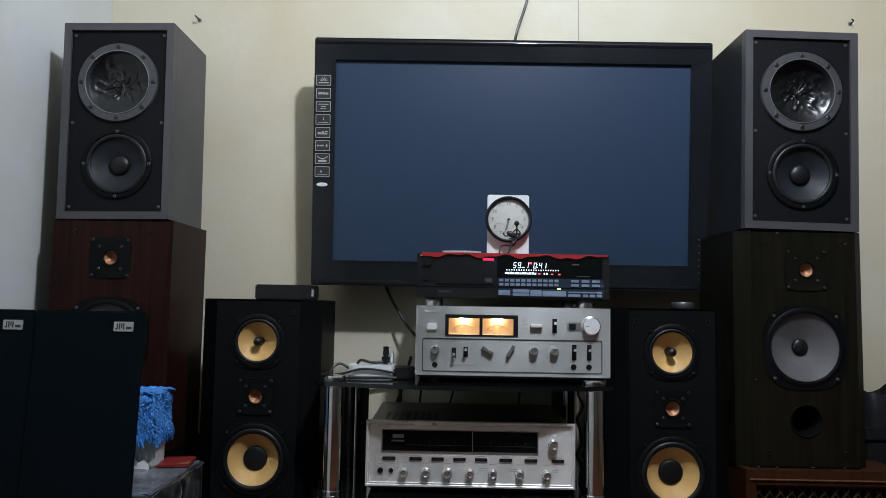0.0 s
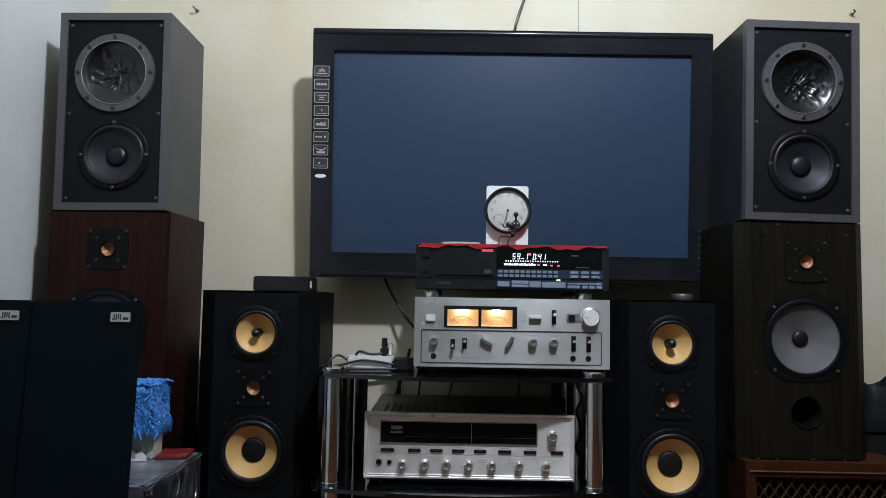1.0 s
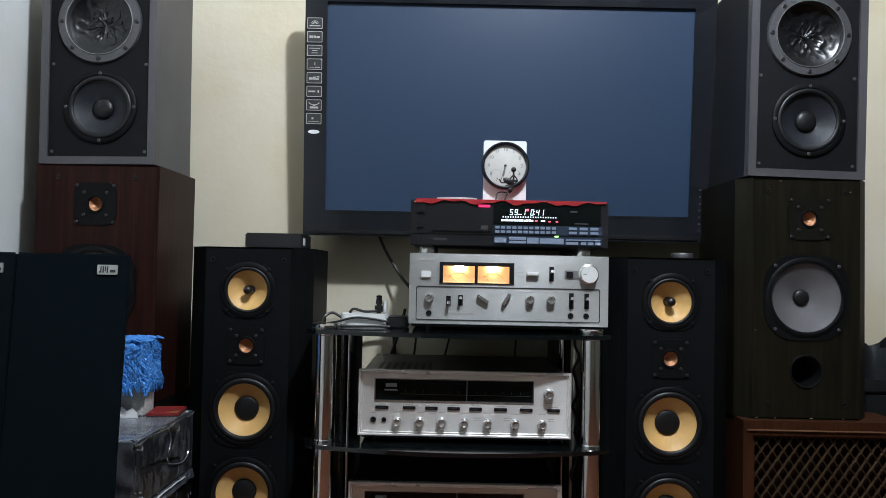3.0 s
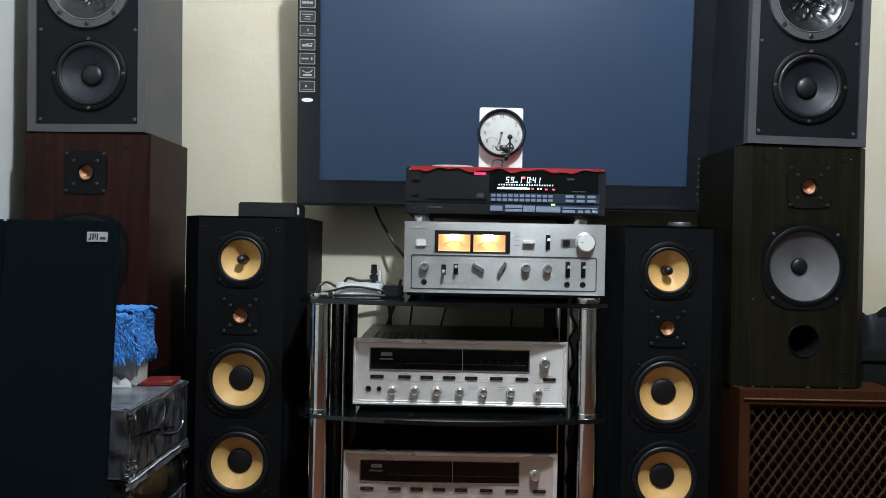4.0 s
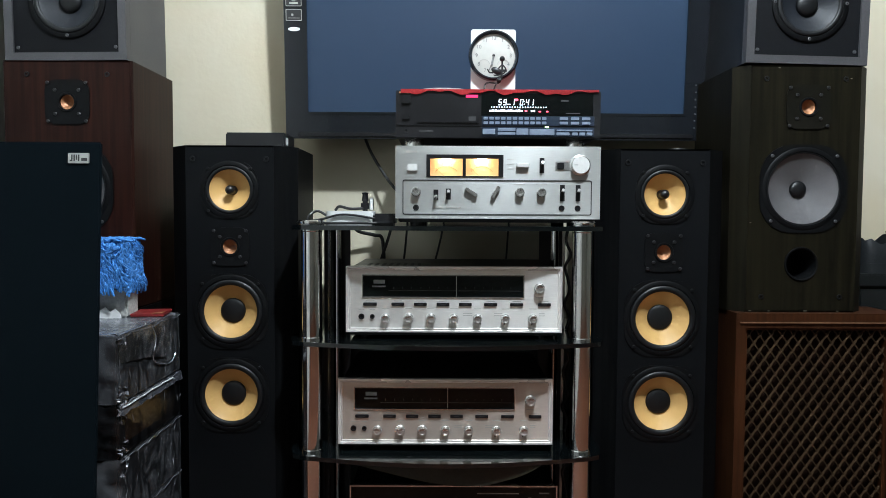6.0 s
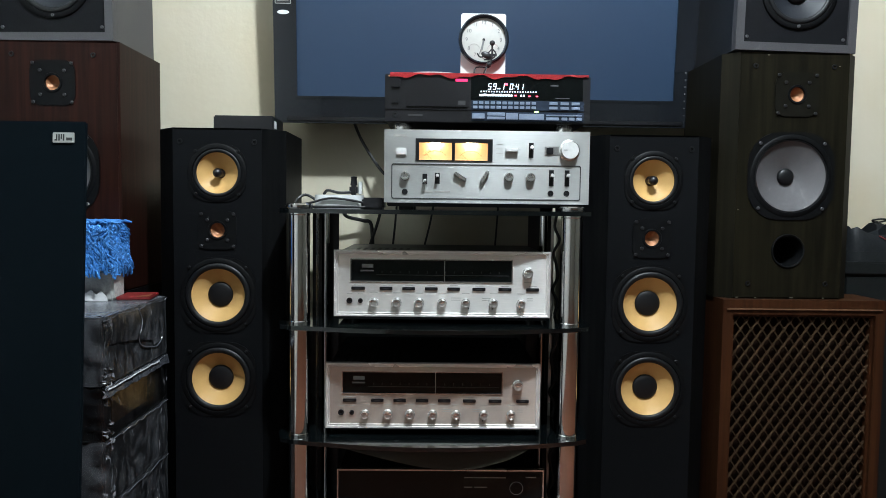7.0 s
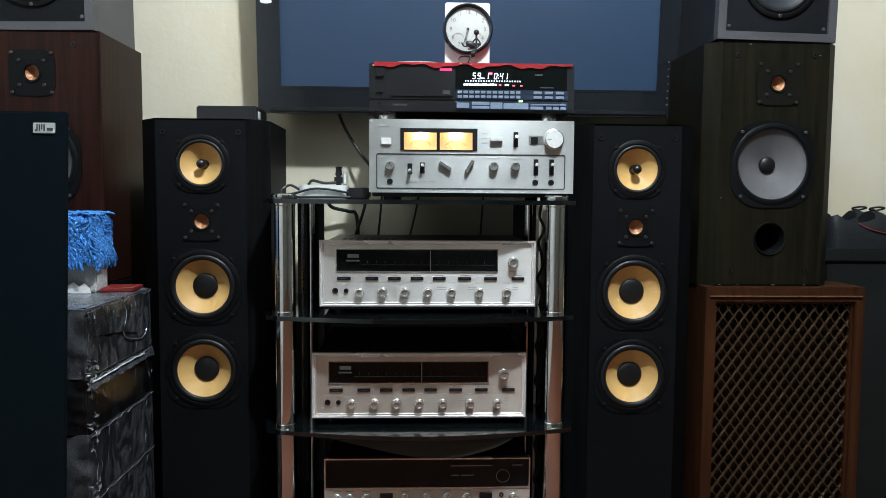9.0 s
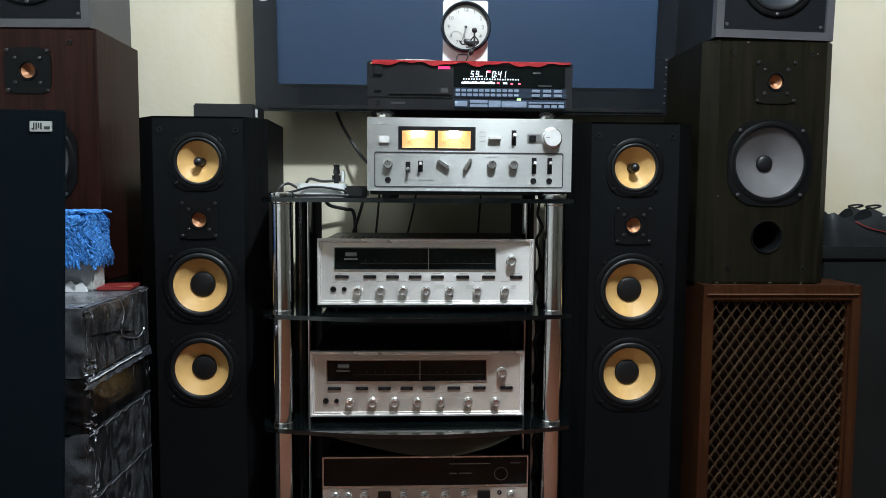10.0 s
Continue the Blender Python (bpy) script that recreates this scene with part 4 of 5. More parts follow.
def amplifier():
    s = thing("stereo_amplifier", (0, 0.0, 0.839), "brushed silver amplifier with two lit amber meters", "amplifier")
    u, W, H = 0.43 / 793, 0.43, 0.152
    X = lambda p: (p - 450) * u - W / 2
    Z = lambda p: (540 - p) * u + 0.011
    case(s, -W / 2 + 0.005, W / 2 - 0.005, 0.37, 0.003, H + 0.005, True, 0.0245)
    part("front_panel", plate([(-W / 2, 0.011), (W / 2, 0.011), (W / 2, H + 0.011), (-W / 2, H + 0.011)], 0.024, (0, 0, 0), holes=[[(X(572), Z(377)), (X(865), Z(377)), (X(865), Z(295)), (X(572), Z(295))]]), SILVER, s, smooth=False)
    part("meter_frame", plate([(X(570), Z(379)), (X(867), Z(379)), (X(867), Z(293)), (X(570), Z(293))], 0.012, (0, -0.002, 0), holes=[[(X(584), Z(375)), (X(710), Z(375)), (X(710), Z(308)), (X(584), Z(308))], [(X(722), Z(375)), (X(849), Z(375)), (X(849), Z(308)), (X(722), Z(308))]]), BLACKPLASTIC, s, "black frame round the meters", smooth=False)
    for a, b in ((584, 710), (722, 849)):
        m = part("level_meter", box(X(a) - 0.002, X(b) + 0.002, 0.0215, 0.024, Z(378), Z(305)), LIT_AMBER, s, "glowing amber level meter", smooth=False)
        c = (X(a) + X(b)) / 2
        part("meter_lamp", tube([(c - 0.009, 0.0165, Z(311)), (c + 0.009, 0.0165, Z(311))], 0.0022, 10, None, 1), LIT_BULB, m)
        bm = bmesh.new()
        pts = [(c + 0.028 * math.sin(radians(t)), 0.0211, Z(376) + 0.026 * math.cos(radians(t)) - 0.004) for t in range(-55, 56, 10)]
        part("scale_arc", tube(pts, 0.0003, 5, bm, 1), METERINK, m)
        part("needle", tube([(c - 0.004, 0.0208, Z(376)), (c - 0.022, 0.0208, Z(344))], 0.0003, 5, None, 1), METERINK, m)
    line = plate(rounded(X(1210) - X(478), Z(390) - Z(525), 0.004), 0.002, ((X(478) + X(1210)) / 2, -0.0012, (Z(390) + Z(525)) / 2), holes=[[(x, z) for x, z in rounded(X(1210) - X(478) - 0.0036, Z(390) - Z(525) - 0.0036, 0.003)]])
    part("panel_groove", line, INK, s, "dark line round the lower panel", smooth=False)
    part("power_key", box(X(497), X(535), -0.005, 0.002, Z(357), Z(331), 0.001), KNOBFACE, s)
    part("lever_key", box(X(917), X(965), -0.010, 0.002, Z(341), Z(327), 0.0012), KNOBFACE, s)
    for a, z0, z1 in ((1016, 362, 304), (607, 468, 428), (655, 466, 424), (1096, 470, 408), (1157, 470, 408)):
        sl = part("switch_slot", box(X(a) - 0.005, X(a) + 0.005, -0.0008, 0.002, Z(z0), Z(z1)), BLACKPLASTIC, s, smooth=False)
        zm = (Z(z0) + Z(z1)) / 2 + (0.003 if a > 640 else -0.004)
        part("toggle", tube([(X(a), 0, zm), (X(a), -0.008, zm + 0.001), (X(a), -0.015, zm + (0.003 if a > 640 else -0.004))], 0.0034, 12, None, 3), KNOB, sl, "bright metal lever")
    part("square_key", box(X(1075), X(1101), -0.004, 0.002, Z(347), Z(323), 0.001), BLACKPLASTIC, s)
    k = knob(s, X(1163), Z(332), 0.0190, 0.013, name="volume_knob")
    part("mute_plate", box(X(1068), X(1125), -0.0010, 0.001, Z(352), Z(318), 0.0004), FOOTMETAL, s, "thin plate joining key and volume knob")
    part("knob_face", lathe([(0.0180, 0.0122), (0.0176, 0.0138), (0, 0.0140)], 32), KNOBFACE, k, "bright spun knob face")
    part("pointer", box(-0.014, -0.006, -0.0144, -0.0136, -0.0006, 0.0006), GREYINK, k)
    part("knob_skirt", lathe([(0.0225, 0), (0.0225, 0.0012), (0.0215, 0.0016), (0.0205, 0.0016)], 40), SILVER, k)
    for p in (530, 931, 1015):
        knob(s, X(p), Z(437), 0.0088, 0.012, tick=True)
    for p, ang in ((743, -32), (837, 60)):
        b = part("bar_knob", box(-0.0138, 0.0138, -0.010, 0, -0.0033, 0.0033, 0.0008), KNOB, s, at=(X(p), 0, Z(437)))
        part("knob_base", lathe([(0.0062, 0), (0.0062, 0.003), (0, 0.003)], 20), SILVER, b)
        b.rotation_euler = (0, radians(-ang), 0)
    for p in (530, 1094, 1156):
        part("jack", lathe([(0.0062, -0.001), (0.0062, 0.0012), (0.0046, 0.0012), (0.0042, 0.0004), (0, 0.0004)], 20, (X(p), 0, Z(498))), BLACKPLASTIC, s)
    bar(s, X(600), X(636), Z(500), Z(492), PALEINK, -0.0006)
    bar(s, X(645), X(705), Z(499), Z(494), PALEINK, -0.0006)
    bar(s, X(485), X(535), Z(287), Z(278), PALEINK, -0.0006, name="logo_bar")
    for p in (880, 892):
        for q in (312, 330, 348):
            bar(s, X(p), X(p) + 0.008, Z(q), Z(q) + 0.0012, PALEINK, -0.0006)
    for p in (930, 1015):
        bar(s, X(p) - 0.012, X(p) + 0.012, Z(408), Z(405), PALEINK, -0.0006)
    for x in (-0.17, 0.17):
        for y in (0.05, 0.27):
            part("foot", lathe([(0, -0.004), (0.016, -0.004), (0.017, 0.0135), (0, 0.0135)], 16, (x, y, 0), axis="z"), RUBBER, s)


amplifier()


def lit_digit(parent, text, x, z, w, h):
    """A slanted seven-segment digit standing on z."""
    lit = {"0": "abcdef", "1": "bc", "4": "bcfg", "5": "acdfg", "9": "abcdfg"}[text]
    t, gap = 0.0013, 0.0003
    spans = {"a": (0, w, h - t, h), "g": (0, w, h / 2 - t / 2, h / 2 + t / 2), "d": (0, w, 0, t), "f": (0, t, h / 2 + gap, h - gap), "b": (w - t, w, h / 2 + gap, h - gap), "e": (0, t, gap, h / 2 - gap), "c": (w - t, w, gap, h / 2 - gap)}
    bm = bmesh.new()
    for k in lit:
        x0, x1, z0, z1 = spans[k]
        vs = [(u + v * 0.14, v) for u, v in ((x0, z0), (x1, z0), (x1, z1), (x0, z1))]
        plate([(x + u - w / 2, z + v) for u, v in vs], 0.0008, (0, -0.0018, 0), bm)
    part("lit_digit", bm, LIT_WHITE, parent, smooth=False)


def disc_player():
    s = thing("disc_player", (0.001, 0.02, 1.008), "black disc player with lit display and pale blue keys", "disc player")
    u, W = 0.434 / 790, 0.434
    X = lambda p: (p - 455) * u - W / 2
    Z = lambda p: 0.112 - (p - 48) * u
    part("case", box(-W / 2 + 0.002, W / 2 - 0.002, 0.010, 0.27, 0.014, 0.112, 0.002), BLACKMETAL, s)
    part("front_panel", box(-W / 2, W / 2, 0.0, 0.0095, 0.012, 0.112, 0.0015), BLACKPLASTIC, s)
    part("display_window", box(X(785), X(1215), -0.0012, 0.001, Z(142), Z(58)), PANE, s, smooth=False)
    for text, p in (("5", 855), ("9", 874), ("1", 905), ("0", 938), ("4", 960), ("1", 978)):
        lit_digit(s, text, X(p), Z(103), 0.0064, 0.0128)
    for q in (86, 97):
        bar(s, X(948), X(950.5), Z(q + 3), Z(q), LIT_WHITE, -0.0016, name="lit_dot")
    bar(s, X(884), X(897), Z(101), Z(98), LIT_WHITE, -0.0016, name="lit_bar")
    bar(s, X(912), X(926), Z(86), Z(78), LIT_RED, -0.0016, name="lit_mark")
    for k in range(22):
        bar(s, X(822 + 10 * k), X(826 + 10 * k), Z(113), Z(108), LIT_WHITE, -0.0016, name="lit_dot")
    for k in range(13):
        bar(s, X(816 + 10 * k), X(824 + 10 * k), Z(128), Z(121 - (k % 3)), LIT_WHITE, -0.0016, name="lit_bar")
    for p, q in ((952, 122), (1005, 124), (1034, 124)):
        bar(s, X(p), X(p + 9), Z(q + 5), Z(q), LIT_RED, -0.0016, name="lit_mark")
    for p in (975, 985):
        bar(s, X(p), X(p + 6), Z(128), Z(121), LIT_WHITE, -0.0016, name="lit_mark")
    bar(s, X(1090), X(1120), Z(88), Z(82), DIMINK, -0.0016)
    bar(s, X(1110), X(1165), Z(135), Z(131), DIMINK, -0.0016)
    for row in (148, 165):
        for k in range(16):
            p = 793 + 22.5 * k if k < 13 else 1086 + 43 * (k - 13)
            if k in (11, 12):
                continue
            part("track_key", box(X(p), X(p + (17 if k < 11 else 32)), -0.0042, 0.001, Z(row + 11), Z(row), 0.0006), LIT_BLUE, s)
    part("key_bed", box(X(787), X(1220), -0.0016, 0.001, Z(181), Z(144)), BLUEBED, s, "slate-blue strip of track keys", smooth=False)
    part("key_panel", box(X(787), X(1220), -0.002, 0.001, Z(223), Z(187), 0.0006), BLUEBED, s, "slate-blue strip of play keys")
    for a, b, q0, q1 in ((790, 838, 215, 194), (848, 916, 203, 190), (848, 916, 217, 206), (920, 966, 217, 192), (970, 1066, 217, 194), (1074, 1124, 218, 206), (1134, 1156, 218, 206), (1162, 1184, 218, 206), (1190, 1212, 218, 206), (1074, 1212, 202, 196)):
        part("play_key", box(X(a), X(b), -0.006, 0.001, Z(q0), Z(q1), 0.0008), LIT_BLUE, s)
    bar(s, X(1030), X(1045), Z(189), Z(183), LIT_GREEN, -0.003, name="green_led")
    bar(s, X(725), X(771), Z(74), Z(64), LIT_PINK, -0.001, 0.002, "pink_led")
    part("disc_tray", box(X(538), X(775), -0.003, 0.001, Z(172), Z(122), 0.001), BLACKPLASTIC, s)
    bar(s, X(736), X(764), Z(163), Z(147), DIMINK, -0.0034)
    part("panel_ridge", box(-W / 2, X(780), -0.002, 0.001, Z(182), Z(179)), BLACKMETAL, s, smooth=False)
    part("power_key", box(X(480), X(513), -0.005, 0.001, Z(100), Z(66), 0.001), BLACKPLASTIC, s)
    part("side_key", box(X(482), X(508), -0.004, 0.001, Z(160), Z(140), 0.001), BLACKPLASTIC, s)
    part("jack", lathe([(0.0052, 0), (0.0052, 0.002), (0.003, 0.002), (0, -0.003)], 16, (X(494), 0, Z(202))), SCREWDARK, s)
    bar(s, X(545), X(600), Z(207), Z(200), DIMINK, -0.0006)
    bar(s, X(468), X(525), Z(59), Z(53), GOLDPRINT, -0.0006, name="logo_bar")
    for x in (-0.178, 0.168):
        for y in (0.035, 0.23):
            part("foot", lathe([(0, -0.006), (0.0205, -0.006), (0.0205, 0.010), (0.019, 0.0125), (0, 0.0125)], 24, (x, y, 0), axis="z"), KNOB, s, "silver round foot")


disc_player()


def red_cloth():
    """A thin wavy-edged cloth lying on the disc player."""
    bm = bmesh.new()
    nx, ny = 70, 10
    g = []
    for i in range(nx + 1):
        row = []
        x = -0.205 + 0.418 * i / nx
        for j in range(ny + 1):
            v = j / ny
            lip = 0.004 + 0.0035 * math.sin(x * 62 + 0.6 * math.sin(x * 23)) + 0.002 * math.sin(x * 140)
            if j == 0:
                p = (x, 0.016, 1.1195 - lip)
            elif j == 1:
                p = (x, 0.0165, 1.1225)
            else:
                p = (x, 0.02 + 0.22 * (v - 0.1), 1.1232 + 0.0015 * noise.noise(Vector((x * 30, v * 9, 0))) ** 2)
            row.append(bm.verts.new(p))
        g.append(row)
    for i in range(nx):
        for j in range(ny):
            bm.faces.new((g[i][j], g[i + 1][j], g[i + 1][j + 1], g[i][j + 1]))
    bmesh.ops.solidify(bm, geom=bm.faces[:], thickness=-0.0012)
    tagged(part("red_cloth", bm, REDCLOTH, sharp=60), "thin red cloth with scalloped edge on the disc player", "cloth")


red_cloth()


def table_clock():
    s = thing("table_clock", (-0.005, 0.086, 1.125), "round white-faced clock on a white card stand", "clock")
    part("back_card", plate(rounded(0.099, 0.143, 0.005), 0.006, (0, 0.012, 0.0715)), PAPER, s, "white upright card")
    part("card_foot", box(-0.03, 0.03, 0.018, 0.07, 0, 0.004, 0.001), PAPER, s)
    z = 0.083
    part("rim", lathe([(0.0545, -0.012), (0.0555, -0.002), (0.0545, 0.006), (0.0515, 0.009), (0.0485, 0.007), (0.047, 0.0)], 56, (0, 0, z)), RIMMETAL, s, "dark gunmetal round rim")
    f = part("dial", lathe([(0.048, 0.0), (0.046, 0.0006), (0, 0.0006)], 48, (0, 0, z)), DIALCREAM, s, "cream-white dial")
    for side in (-1, 1):
        arc = [(side * 0.021 + 0.0125 * math.cos(radians(t)), -0.0011, z - 0.021 + 0.0125 * math.sin(radians(t))) for t in range(10, 171, 20)]
        part("small_dial", tube(arc, 0.0005, 5, None, 1), PALEINK, f, "faint printed arc")
    for k in range(1, 13):
        a = radians(90 - 30 * k)
        writing(str(k), 0.0115, GREYINK, f, (0.0375 * math.cos(a), -0.0012, z + 0.0375 * math.sin(a)))
    for ang, ln, wd in ((190, 0.022, 0.0017), (196, 0.033, 0.0011)):
        a = radians(90 - ang)
        part("clock_hand", tube([(0, -0.002, z), (ln * math.cos(a), -0.002, z + ln * math.sin(a))], wd, 6, None, 1), GREYINK, f)
    part("hub", lathe([(0.003, 0), (0.003, 0.003), (0, 0.004)], 14, (0, 0, z)), INK, f)


table_clock()


def wire_sculpture():
    """Small bent-metal ornament in front of the clock: one plain mesh."""
    bm = bmesh.new()
    o = Vector((0.004, 0.062, 1.124))
    P = lambda x, z, y=0.0: o + Vector((x, y, z))
    tube([P(-0.032, 0.001, -0.012), P(-0.026, 0.020), P(0.000, 0.020), P(0.006, 0.028)], 0.0017, 8, bm, 3)
    tube([P(-0.012, 0.001, -0.012), P(-0.004, 0.020), P(0.004, 0.032)], 0.0017, 8, bm, 3)
    tube([P(0.006, 0.028), P(0.008, 0.050), P(0.008, 0.066)], 0.0022, 8, bm, 3)
    tube([P(0.008, 0.060), P(-0.006, 0.046), P(-0.018, 0.042), P(-0.024, 0.050)], 0.0016, 8, bm, 3)
    tube([P(0.008, 0.060), P(0.016, 0.050), P(0.010, 0.040), P(-0.010, 0.036)], 0.0016, 8, bm, 3)
    bmesh.ops.create_uvsphere(bm, u_segments=16, v_segments=10, radius=0.006, matrix=Matrix.Translation(P(0.008, 0.072)))
    prism([(o.x - 0.002, o.y - 0.002), (o.x + 0.018, o.y - 0.002), (o.x + 0.018, o.y + 0.002), (o.x - 0.002, o.y + 0.002)], o.z + 0.044, o.z + 0.049, 0.001, bm)
    bmesh.ops.create_uvsphere(bm, u_segments=14, v_segments=8, radius=0.0055, matrix=Matrix.Translation(P(0.001, 0.026)))
    bmesh.ops.create_uvsphere(bm, u_segments=16, v_segments=10, radius=0.010, matrix=Matrix.Translation(P(-0.004, 0.046)) @ Matrix.Rotation(radians(25), 4, "Y") @ Matrix.Diagonal((1.25, 0.4, 0.7, 1)))
    tagged(part("wire_ornament", bm, SCREWDARK), "small dark bent-metal ornament before the clock", "ornament")


wire_sculpture()


# ---- television ----
def television():
    s = thing("television", (0.0215, 0.346, 1.052), "large black flat television switched off, tilted forward on the wall", "television", rx=4.2)
    w, H = 0.539, 0.673
    sx0, sx1, sz0, sz1 = -w + 0.056, w - 0.055, 0.066, H - 0.058
    bm = plate(rounded(2 * w, H, 0.006, 3), 0.034, (0, 0, H / 2), holes=[[(sx0, sz0 - H / 2), (sx1, sz0 - H / 2), (sx1, sz1 - H / 2), (sx0, sz1 - H / 2)]])
    part("bezel", bm, GLOSSBLACK, s, "glossy black bezel", smooth=False)
    part("inner_edge", plate([(sx0 - 0.004, sz0 - 0.004), (sx1 + 0.004, sz0 - 0.004), (sx1 + 0.004, sz1 + 0.004), (sx0 - 0.004, sz1 + 0.004)], 0.004, (0, -0.0015, 0), holes=[[(sx0 + 0.002, sz0 + 0.002), (sx1 - 0.002, sz0 + 0.002), (sx1 - 0.002, sz1 - 0.002), (sx0 + 0.002, sz1 - 0.002)]]), GLOSSBLACK, s, smooth=False)
    part("screen", box(sx0 + 0.001, sx1 - 0.001, 0.008, 0.016, sz0 + 0.001, sz1 - 0.001), SCREEN, s, "dark blue-grey glass screen", smooth=False)
    part("top_edge", tube([(-w + 0.004, 0.0105, H - 0.0105), (w - 0.004, 0.0105, H - 0.0105)], 0.0125, 64, None, 1), GLOSSEDGE, s, "rounded glossy top edge")
    part("back_cover", box(-w + 0.012, w - 0.012, 0.0345, 0.075, 0.012, H - 0.012, 0.012), BLACKPLASTIC, s)
    part("speaker_strip", box(-w + 0.03, w - 0.03, -0.0035, 0.004, 0.004, 0.016, 0.003), BLACKPLASTIC, s)
    part("wall_bracket", box(-0.2, 0.2, 0.0755, 0.128, 0.05, 0.3, 0.004), BLACKMETAL, s)
    lx = -w + 0.0255
    marks = (((-0.014, 0.014, -0.008, -0.005),), ((-0.014, -0.004, -0.003, 0.003), (-0.003, 0.004, -0.003, 0.003), (0.005, 0.013, -0.003, 0.002)), ((-0.014, 0.014, 0.005, 0.0065), (-0.006, 0.007, -0.001, 0.001), (-0.008, 0.008, -0.007, -0.0055)), ((0.0, 0.002, -0.002, 0.005), (-0.013, 0.0, -0.009, -0.008), (0.001, 0.014, -0.009, -0.007)), ((-0.014, -0.004, -0.005, 0.001), (-0.003, 0.004, -0.005, 0.003), (0.004, 0.012, -0.005, -0.001), (0.006, 0.013, 0.001, 0.004)), ((-0.015, -0.009, -0.002, 0.002), (-0.008, 0.003, -0.002, 0.002), (0.009, 0.013, -0.003, 0.003)), ((-0.011, 0.011, -0.009, -0.004), (-0.003, 0.004, -0.002, 0.0)), ((-0.006, -0.001, -0.002, 0.003), (-0.014, 0.014, -0.008, -0.007)))
    for k in range(8):
        zc = H - 0.117 - k * 0.0355
        b = part("feature_sticker", plate(rounded(0.040, 0.0285, 0.002, 2), 0.0012, (lx, -0.0014, zc)), INK, s, "small black feature sticker with pale border", smooth=False)
        part("sticker_border", plate(rounded(0.040, 0.0285, 0.002, 2), 0.0005, (lx, -0.0019, zc), holes=[rounded(0.0372, 0.0257, 0.002, 2)]), PALEINK, b, smooth=False)
        for x0, x1, z0, z1 in marks[k]:
            bar(b, lx + x0, lx + x1, zc + z0, zc + z1, PALEINK, -0.002, 0.0007)
        if k == 0:
            for q in range(6):
                g = radians(20 + 28 * q)
                part("ray", tube([(lx + 0.003 * math.cos(g), -0.0018, zc - 0.003 + 0.003 * math.sin(g)), (lx + 0.011 * math.cos(g), -0.0018, zc - 0.003 + 0.011 * math.sin(g))], 0.0009, 5, None, 1), PALEINK, b)
        if k == 6:
            part("swoosh", tube([(lx - 0.014, -0.0018, zc + 0.006), (lx - 0.006, -0.0018, zc + 0.001), (lx + 0.006, -0.0018, zc + 0.001), (lx + 0.014, -0.0018, zc + 0.006)], 0.0012, 5), PALEINK, b)
    part("maker_mark", plate([(0.015 * math.cos(2 * math.pi * k / 20), 0.0052 * math.sin(2 * math.pi * k / 20)) for k in range(20)], 0.001, (lx, -0.0014, H - 0.117 - 8 * 0.0355 + 0.001)), PAPER, s, "pale oval maker's mark", smooth=False)
    part("side_film", box(-w - 0.0012, -w - 0.0002, 0.002, 0.030, H - 0.40, H - 0.11), PALEINK, s, "strip of pale protective film", smooth=False)
    for k in range(7):
        part("touch_key", box(w - 0.031, w - 0.027, -0.0008, 0.0005, 0.03 + 0.018 * k, 0.034 + 0.018 * k), DIMINK, s, smooth=False)


television()


# ---- small things on and round the rack ----
def flat_box(name, at, w, d, h, label):
    s = thing(name, at, label, "set-top box")
    part("case", box(-w / 2, w / 2, 0, d, 0, h, 0.003), BLACKPLASTIC, s)
    part("sticker", box(w / 2 - 0.0005, w / 2 + 0.0006, 0.012, 0.034, h * 0.25, h * 0.72), PAPER, s, "small white sticker")


flat_box("set_top_box", (-0.552, 0.17, 1.010), 0.138, 0.11, 0.037, "flat black set-top box lying on the tower speaker")
m = thing("metal_puck", (0.462, 0.268, 1.004), "small brushed metal puck on the tower speaker, darkened for shade", "puck")
# Dark steel colour stands in for the television's shadow on the puck.
part("puck_body", lathe([(0, 0), (0.026, 0), (0.028, 0.003), (0.028, 0.015), (0.026, 0.018), (0, 0.018)], 32, axis="z"), SCREW, m)


def power_strip():
    s = thing("power_strip", (-0.317, 0.075, 0.835), "white power strip with a black plug on the glass shelf", "power strip")
    part("case", prism([(x, y) for x, y in rounded(0.105, 0.062, 0.018)], 0.0, 0.030, 0.004), WHITEPLASTIC, s)
    part("base", prism([(x, y) for x, y in rounded(0.108, 0.065, 0.018)], 0.0, 0.006, 0), GREYINK, s)
    p = part("plug", box(0.022, 0.040, -0.012, 0.012, 0.0305, 0.052, 0.004), BLACKPLASTIC, s, "black mains plug")
    part("plug_neck", lathe([(0.008, 0.052), (0.006, 0.066), (0.0075, 0.070), (0, 0.072)], 14, (0.031, 0, 0), axis="z"), BLACKPLASTIC, p)
    part("clear_tab", box(0.040, 0.050, -0.004, 0.0, 0.031, 0.060, 0.002), WHITEPLASTIC, s)
    part("cable", tube([(0.026, -0.01, 0.036), (0.0, -0.016, 0.035), (-0.024, -0.012, 0.040), (-0.034, -0.004, 0.032)], 0.0032), CABLE, s)
    part("cable", tube([(-0.05, 0, 0.018), (-0.075, 0.002, 0.030), (-0.092, -0.01, 0.018), (-0.086, -0.03, 0.004), (-0.04, -0.055, 0.004), (0.02, -0.05, 0.005), (0.06, -0.045, 0.004)], 0.003), CABLE, s)
    part("cable", tube([(0.055, -0.033, 0.014), (0.02, -0.036, 0.020), (-0.02, -0.036, 0.022), (-0.06, -0.036, 0.012), (-0.10, -0.038, 0.006), (-0.115, -0.01, 0.004), (-0.11, 0.06, 0.004)], 0.0026), CABLE, s)


